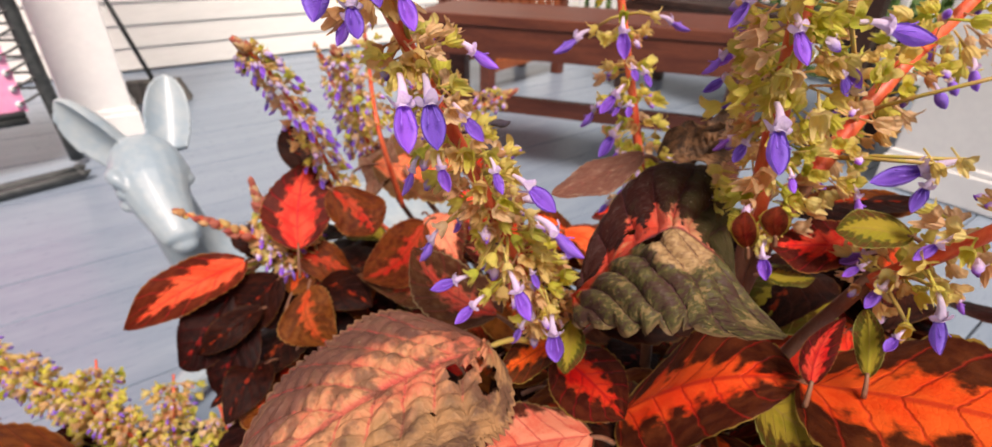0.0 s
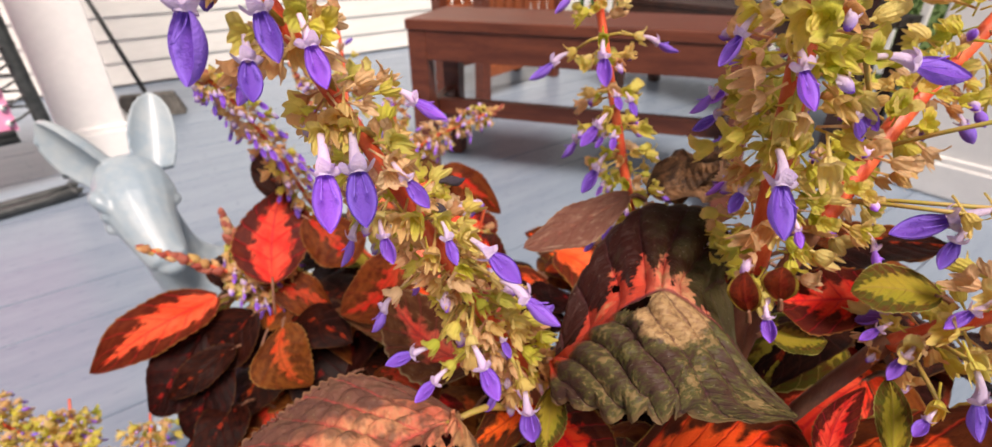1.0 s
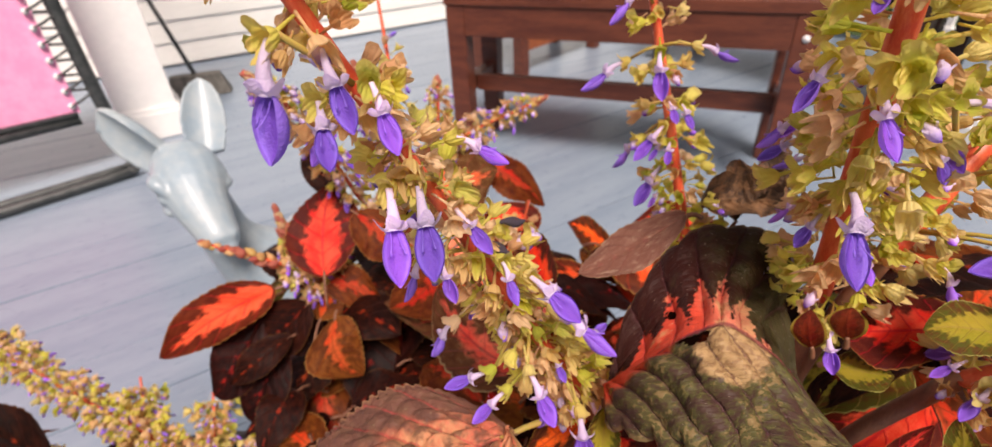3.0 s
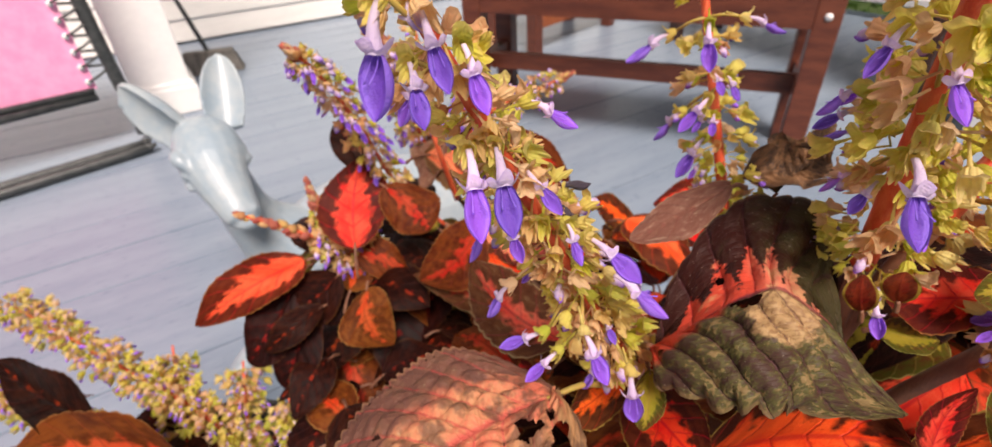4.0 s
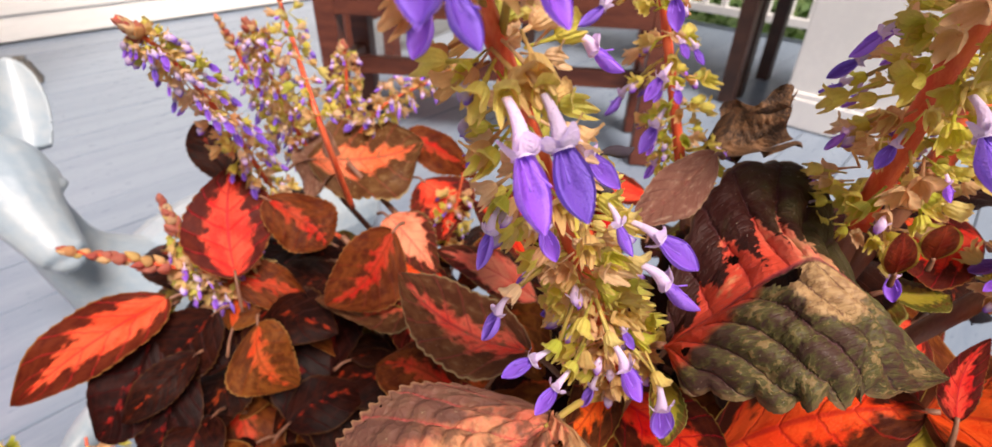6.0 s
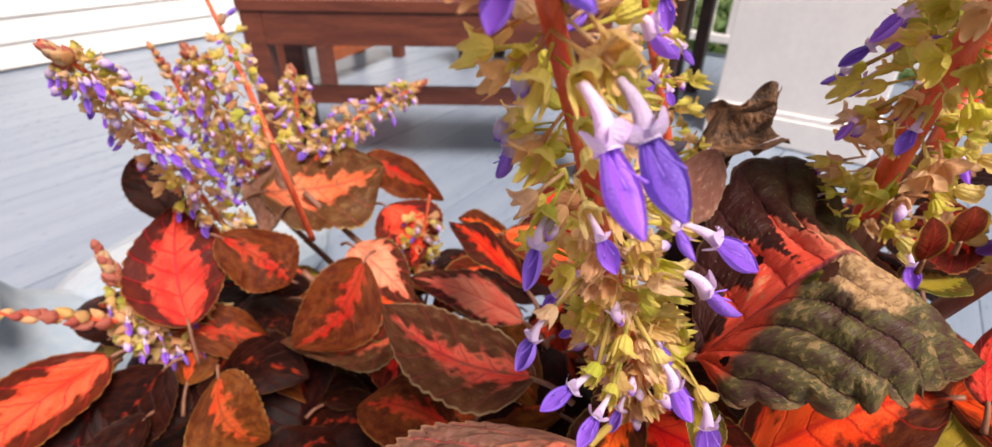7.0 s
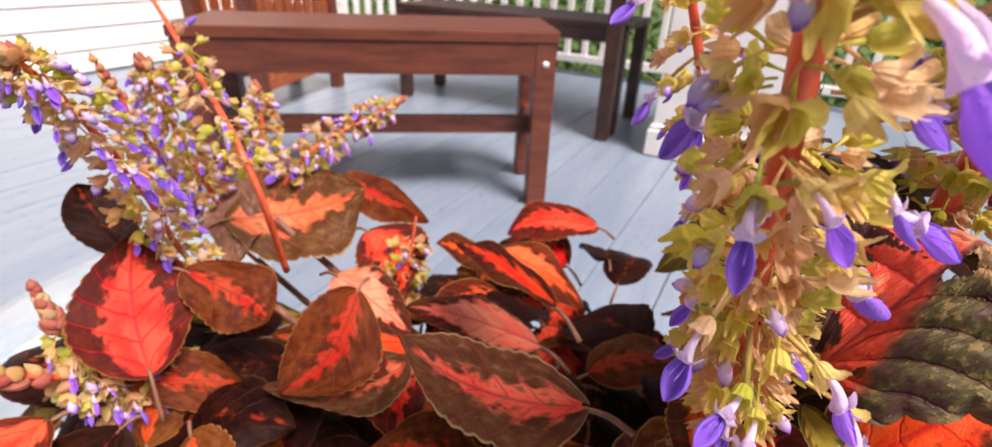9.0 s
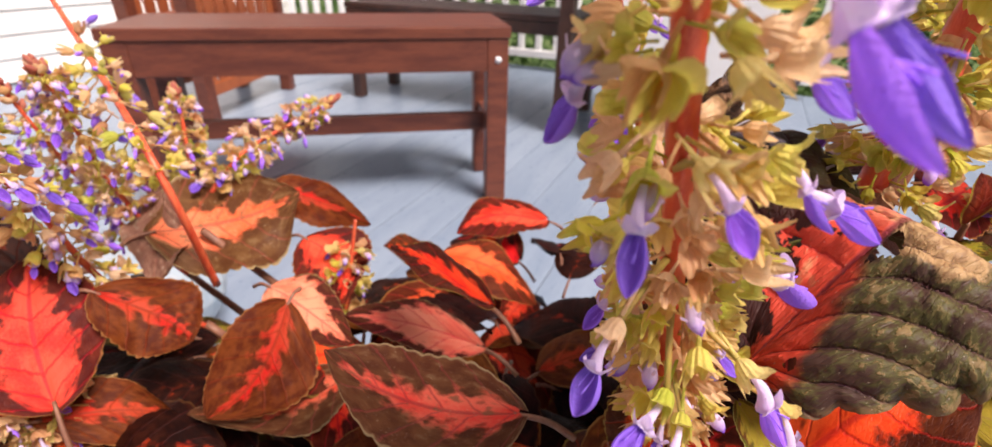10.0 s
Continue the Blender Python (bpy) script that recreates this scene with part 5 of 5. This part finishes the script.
bloom_at(S1, (0.004, 0.141, 0.648), (-0.0135, 0.1370, 0.6360), (-0.0180, 0.1360, 0.6290), seed=4, dry=True)
bloom_at(S1, (0.009, 0.143, 0.637), (-0.0065, 0.1325, 0.6240), (-0.0145, 0.1310, 0.6215), seed=0)
bloom_at(S1, (0.010, 0.144, 0.634), (0.0120, 0.1250, 0.6260), (0.0160, 0.1210, 0.6170), seed=1)
bloom_at(S1, (0.016, 0.147, 0.620), (0.0240, 0.1240, 0.6100), (0.0252, 0.1200, 0.5995), seed=2)
bloom_at(S1, (0.016, 0.147, 0.620), (-0.0010, 0.1300, 0.6160), (-0.0070, 0.1270, 0.6110), seed=3)
bloom_at(S1, (-0.022, 0.128, 0.709), (-0.0290, 0.1080, 0.7150), (-0.0305, 0.1040, 0.7040), seed=4)
bloom_at(S1, (-0.018, 0.130, 0.700), (-0.0255, 0.1160, 0.7055), (-0.0235, 0.1095, 0.7000), seed=0)
bloom_at(S1, (-0.016, 0.131, 0.696), (-0.0150, 0.1165, 0.7080), (-0.0125, 0.1130, 0.7010), seed=1)
bloom_at(S1, (-0.004, 0.138, 0.664), (-0.0090, 0.1260, 0.6650), (-0.0075, 0.1220, 0.6600), seed=2)
bloom_at(S1, (-0.003, 0.138, 0.662), (0.0050, 0.1260, 0.6640), (0.0070, 0.1220, 0.6590), seed=3)

DEAD = plain("shrivelled_petal", (0.02, 0.015, 0.03), (0.07, 0.05, 0.07), 0.6, 300, bump=0.6, dist=0.0005)
part("withered_flower", mesh("withered_flower", *tube(curve([(0, 0, 0), (0.4, 0.02, 0.05), (0.75, -0.03, 0.0), (1.0, 0.0, 0.06)], 10), [0.05, 0.07, 0.09, 0.13, 0.16, 0.17, 0.15, 0.11, 0.07, 0.02], 8), DEAD), S1, aim((0.0025, 0.134, 0.674), (0.8, -0.2, 0.15), (0, 0, 1), 0.0072), "shrivelled dark flower")
part("withered_flower", bpy.data.meshes["withered_flower"], S1, aim((0.0005, 0.134, 0.669), (0.6, -0.5, -0.1), (0, 0, 1), 0.0065), "shrivelled dark flower")

S2 = spike(right, [(0.0755, 0.205, 0.615), (0.0687, 0.2149, 0.6499), (0.0585, 0.2289, 0.7012), (0.050, 0.240, 0.745)], 0.0021, 0.004, 0.135, 0.0125, 10, 0.0060, 22, bloom=0.13, dry=0.2, tip=False, spread=1.25, label="slender red-stemmed spike with yellow-green calyxes")
bloom_at(S2, (0.0610, 0.225, 0.690), (0.0430, 0.2270, 0.6800), (0.0330, 0.2250, 0.6740), seed=1)
bloom_at(S2, (0.0610, 0.225, 0.688), (0.0570, 0.2080, 0.6860), (0.0570, 0.2030, 0.6770), seed=2)
bloom_at(S2, (0.0610, 0.225, 0.690), (0.0790, 0.2210, 0.6880), (0.0880, 0.2200, 0.6845), seed=3)
bloom_at(S2, (0.0660, 0.219, 0.665), (0.0530, 0.2240, 0.6500), (0.0470, 0.2250, 0.6420), seed=4)
bloom_at(S2, (0.0660, 0.219, 0.665), (0.0565, 0.2060, 0.6620), (0.0500, 0.2030, 0.6550), seed=0)
bloom_at(S2, (0.0690, 0.215, 0.648), (0.0580, 0.2060, 0.6450), (0.0520, 0.2030, 0.6360), seed=1)
bloom_at(S2, (0.0580, 0.229, 0.703), (0.0480, 0.2230, 0.7050), (0.0400, 0.2200, 0.7000), seed=2)

S3 = spike(right, [(0.095, 0.152, 0.635), (0.0876, 0.1436, 0.6784), (0.0798, 0.1342, 0.7114), (0.070, 0.122, 0.755)], 0.0034, 0.004, 0.128, 0.0136, 20, 0.0063, 33, bloom=0.09, dry=0.32, tip=False, spread=1.5, label="thick orange-stemmed spike with dense yellow-green calyxes")
bloom_at(S3, (0.0880, 0.144, 0.677), (0.0765, 0.1235, 0.6765), (0.0740, 0.1135, 0.6680), seed=0)
bloom_at(S3, (0.0850, 0.141, 0.690), (0.0860, 0.1660, 0.6715), (0.0800, 0.1670, 0.6690), seed=1)
bloom_at(S3, (0.0880, 0.144, 0.676), (0.0820, 0.1560, 0.6620), (0.0760, 0.1560, 0.6590), seed=2)
bloom_at(S3, (0.0850, 0.141, 0.690), (0.0760, 0.1260, 0.7000), (0.0770, 0.1200, 0.6930), seed=3)

S4 = spike(right, [(0.108, 0.149, 0.652), (0.1294, 0.1587, 0.6806), (0.1531, 0.1715, 0.6966), (0.185, 0.188, 0.722)], 0.0030, 0.0, 0.11, 0.0130, 11, 0.0060, 44, bloom=0.12, dry=0.4, tip=False, spread=1.3, label="leaning orange-red spike with tan and yellow calyxes")
bloom_at(S4, (0.118, 0.152, 0.670), (0.0960, 0.1240, 0.7010), (0.1060, 0.1200, 0.6995), seed=4)
bloom_at(S4, (0.112, 0.150, 0.658), (0.1250, 0.1290, 0.6630), (0.1140, 0.1330, 0.6570), seed=0)
bloom_at(S4, (0.112, 0.150, 0.658), (0.1240, 0.1250, 0.6600), (0.1220, 0.1240, 0.6520), seed=1)
bloom_at(S4, (0.120, 0.153, 0.672), (0.1420, 0.1280, 0.6840), (0.1460, 0.1260, 0.6760), seed=2)
S4b = spike(right, [(0.123, 0.128, 0.625), (0.138, 0.112, 0.655), (0.165, 0.105, 0.690)], 0.0024, 0.0, 0.08, 0.0125, 10, 0.0060, 45, bloom=0.12, dry=0.35, tip=False, label="leaning orange-red spike with tan and yellow calyxes")
bloom_at(S4b, (0.126, 0.122, 0.632), (0.1210, 0.1020, 0.6330), (0.1225, 0.0980, 0.6230), seed=3)
bloom_at(S4b, (0.124, 0.126, 0.628), (0.1150, 0.1040, 0.6240), (0.1110, 0.1020, 0.6210), seed=4)

# the far, smaller spikes
FAR = dict(bloom=0.33, dry=0.6, flower=0.0150)
spike(left, [(-0.070, 0.372, 0.500), (-0.1038, 0.372, 0.5396), (-0.112, 0.340, 0.600), (-0.122, 0.315, 0.645), (-0.1322, 0.3004, 0.6664)], 0.0016, 0.055, 0.180, 0.0098, 9, 0.0074, 51, **FAR)
spike(left, [(-0.075, 0.45, 0.490), (-0.1043, 0.4737, 0.5272), (-0.120, 0.47, 0.575), (-0.1351, 0.4591, 0.6350)], 0.0016, 0.045, 0.145, 0.0098, 9, 0.0074, 52, **FAR)
spike(far, [(-0.060, 0.38, 0.520), (-0.0699, 0.3588, 0.5981), (-0.0897, 0.4484, 0.6365), (-0.110, 0.53, 0.672)], 0.0020, 0.09, 0.19, 0.014, 6, 0.0075, 53, bloom=0.25, dry=0.4, tip=False, label="tall bare orange-stemmed spike")
spike(far, [(-0.062, 0.43, 0.540), (-0.030, 0.435, 0.572), (0.010, 0.436, 0.590), (0.035, 0.434, 0.602)], 0.0015, 0.02, 0.098, 0.009, 9, 0.0074, 54, **FAR)
spike(far, [(-0.060, 0.45, 0.540), (-0.057, 0.454, 0.570), (-0.055, 0.460, 0.595), (-0.055, 0.466, 0.612)], 0.0015, 0.012, 0.064, 0.009, 9, 0.0074, 55, **FAR)
spike(far, [(-0.085, 0.42, 0.540), (-0.098, 0.425, 0.580), (-0.104, 0.420, 0.620), (-0.108, 0.415, 0.640)], 0.0015, 0.015, 0.092, 0.009, 9, 0.0074, 56, **FAR)
spike(left, [(-0.125, 0.345, 0.490), (-0.1412, 0.3359, 0.5061), (-0.170, 0.325, 0.530), (-0.2008, 0.3121, 0.5534)], 0.0016, 0.006, 0.056, 0.0080, 9, 0.0125, 57, bloom=0.6, dry=0.3, flower=0.016)
spike(left, [(-0.140, 0.340, 0.505), (-0.155, 0.340, 0.535), (-0.160, 0.342, 0.562)], 0.0013, 0.006, 0.034, 0.008, 7, 0.0095, 58, bloom=0.4, dry=0.2, flower=0.015)
spike(middle, [(0.000, 0.36, 0.480), (0.010, 0.365, 0.515), (0.018, 0.37, 0.545)], 0.0014, 0.012, 0.05, 0.009, 6, 0.0076, 59, bloom=0.4, dry=0.3, tip=False)

# the low plant's crowded spikes
LOW = dict(bloom=0.36, dry=0.45, flower=0.0105, stem=STEM_RED, spread=1.7)
spike(front, [(-0.235, 0.270, 0.335), (-0.300, 0.300, 0.365), (-0.380, 0.335, 0.372), (-0.470, 0.375, 0.380), (-0.53, 0.40, 0.388)], 0.0018, 0.0, 0.34, 0.0066, 11, 0.0075, 61, tip=False, **LOW)
spike(front, [(-0.275, 0.240, 0.330), (-0.340, 0.262, 0.362), (-0.440, 0.295, 0.366), (-0.50, 0.32, 0.372)], 0.0018, 0.0, 0.24, 0.0066, 11, 0.0075, 62, tip=False, **LOW)
spike(front, [(-0.250, 0.265, 0.310), (-0.255, 0.300, 0.345), (-0.262, 0.335, 0.381)], 0.0016, 0.0, 0.098, 0.0066, 11, 0.0075, 63, tip=False, **LOW)
spike(front, [(-0.190, 0.260, 0.310), (-0.200, 0.285, 0.345), (-0.211, 0.304, 0.378)], 0.0016, 0.0, 0.082, 0.0066, 11, 0.0075, 64, tip=False, **LOW)
spike(front, [(-0.300, 0.250, 0.320), (-0.320, 0.310, 0.350), (-0.335, 0.35, 0.385)], 0.0016, 0.0, 0.115, 0.0066, 11, 0.0075, 65, tip=False, **LOW)


# ---- leafy stems and the inner leaves ----
def main_stem(plant, pts, r, mat, label=""):
    root = root_of(plant).location
    v, f = tube(curve(pts, 16) - np.array(root), np.linspace(r, r * 0.75, 16), 8, 0.1)
    return part("stem", mesh("stem", v, f, mat), plant, Matrix.Translation(root), label)


main_stem(central, [(0.05, 0.20, 0.36), (0.045, 0.175, 0.50), (0.030, 0.153, 0.592)], 0.0038, STEM_BROWN)
main_stem(right, [(0.12, 0.22, 0.36), (0.108, 0.175, 0.54), (0.098, 0.156, 0.60), (0.095, 0.152, 0.637)], 0.004, STEM_BROWN)
main_stem(right, [(0.10, 0.22, 0.36), (0.095, 0.21, 0.48), (0.085, 0.20, 0.565), (0.0755, 0.205, 0.617)], 0.0032, STEM_BROWN)
main_stem(right, [(0.13, 0.20, 0.36), (0.115, 0.18, 0.50), (0.10, 0.155, 0.60), (0.108, 0.149, 0.654)], 0.004, STEM_BROWN)
main_stem(right, [(0.14, 0.20, 0.36), (0.125, 0.17, 0.48), (0.118, 0.150, 0.562), (0.123, 0.128, 0.627)], 0.0034, STEM_BROWN)
main_stem(left, [(0.00, 0.33, 0.36), (-0.05, 0.335, 0.44), (-0.105, 0.34, 0.485), (-0.125, 0.345, 0.492)], 0.0032, STEM_BROWN)
main_stem(left, [(0.00, 0.34, 0.36), (-0.03, 0.36, 0.44), (-0.070, 0.372, 0.502)], 0.003, STEM_BROWN)
main_stem(left, [(0.01, 0.36, 0.36), (-0.03, 0.42, 0.43), (-0.075, 0.45, 0.492)], 0.003, STEM_BROWN)
main_stem(far, [(0.05, 0.36, 0.36), (0.0, 0.38, 0.46), (-0.060, 0.40, 0.545)], 0.003, STEM_BROWN)
main_stem(middle, [(0.02, 0.28, 0.36), (0.01, 0.31, 0.44), (0.000, 0.36, 0.482)], 0.003, STEM_BROWN)
main_stem(front, [(-0.30, 0.24, 0.23), (-0.26, 0.25, 0.29), (-0.235, 0.270, 0.337)], 0.003, STEM_BROWN)


def inner_leaf(plant, rng, p, size, mat):
    a = rng.uniform(0, 2 * math.pi)
    out = np.array([math.cos(a), math.sin(a), rng.uniform(-0.7, 0.25)])
    side = np.array([-math.sin(a), math.cos(a), rng.uniform(-0.4, 0.4)])
    p = np.array(p)
    m = p + out * size * 0.42 + np.array([0, 0, 0.08 * size])
    leaf(plant, mat, tuple(p), tuple(p + out * size + np.array([0, 0, -0.15 * size])), tuple(m - side * size * 0.36), tuple(m + side * size * 0.36), mid=tuple(m + np.array([0, 0, 0.03 * size])), nu=22, nv=13, teeth=11)


rng = np.random.RandomState(77)
for i in range(78):
    inner_leaf(middle, rng, (rng.uniform(-0.04, 0.16), rng.uniform(0.19, 0.39), rng.uniform(0.42, 0.515)), rng.uniform(0.045, 0.07), [MAROON, FLAME, RED, RUST, MAROON, RUST][i % 6])
for i in range(40):
    inner_leaf(right, rng, (rng.uniform(0.13, 0.24), rng.uniform(0.15, 0.26), rng.uniform(0.50, 0.59)), rng.uniform(0.04, 0.06), [MAROON, RUST, MAROON, FLAME, GREEN][i % 5])
for i in range(36):
    inner_leaf(right, rng, (rng.uniform(0.03, 0.17), rng.uniform(0.12, 0.20), rng.uniform(0.46, 0.555)), rng.uniform(0.045, 0.065), [MAROON, RED, RED, RUST][i % 4])
for i in range(54):
    inner_leaf(left, rng, (rng.uniform(-0.17, -0.06), rng.uniform(0.31, 0.42), rng.uniform(0.39, 0.50)), rng.uniform(0.045, 0.065), [MAROON, MAROON, RUST, MAROON, GREEN][i % 5])
for i in range(42):
    inner_leaf(left, rng, (rng.uniform(-0.16, -0.03), rng.uniform(0.22, 0.33), rng.uniform(0.40, 0.465)), rng.uniform(0.04, 0.062), [MAROON, MAROON, MAROON, RUST, MAROON][i % 5])
for i in range(50):
    inner_leaf(front, rng, (rng.uniform(-0.46, -0.20), rng.uniform(0.18, 0.31), rng.uniform(0.28, 0.355)), rng.uniform(0.04, 0.065), [MAROON, RUST, GREEN][i % 3])


# ---- deck boards and clapboards ----
def deck_boards():
    w = 0.168
    n = FLOOR_N0
    r = random.Random(5)
    kinds = [box_mesh("board", DECK, FLOOR_U1 - FLOOR_U0, w - g, 0.024, 0, 0, -0.0145, bevel=0.002) for g in (0.0015, 0.002, 0.004)]
    while n < WALL_N - 0.02:
        q = housed((FLOOR_U0 + FLOOR_U1) / 2, n + w / 2, 0)
        part("board", r.choice(kinds), floor, None).matrix_basis = Matrix.Translation(((FLOOR_U0 + FLOOR_U1) / 2, n + w / 2, r.uniform(-0.0012, 0.0012)))
        n += w


deck_boards()


def clapboards():
    me = box_mesh("clapboard", SIDING, 7.5, 0.016, 0.128, 0, 0, 0, bevel=0.002)
    for i in range(22):
        part("clapboard", me, wall, None).matrix_basis = Matrix.Translation((-0.2, WALL_N + 0.022, 0.075 + i * 0.115)) @ Matrix.Rotation(radians(-5.5), 4, 'X')


clapboards()
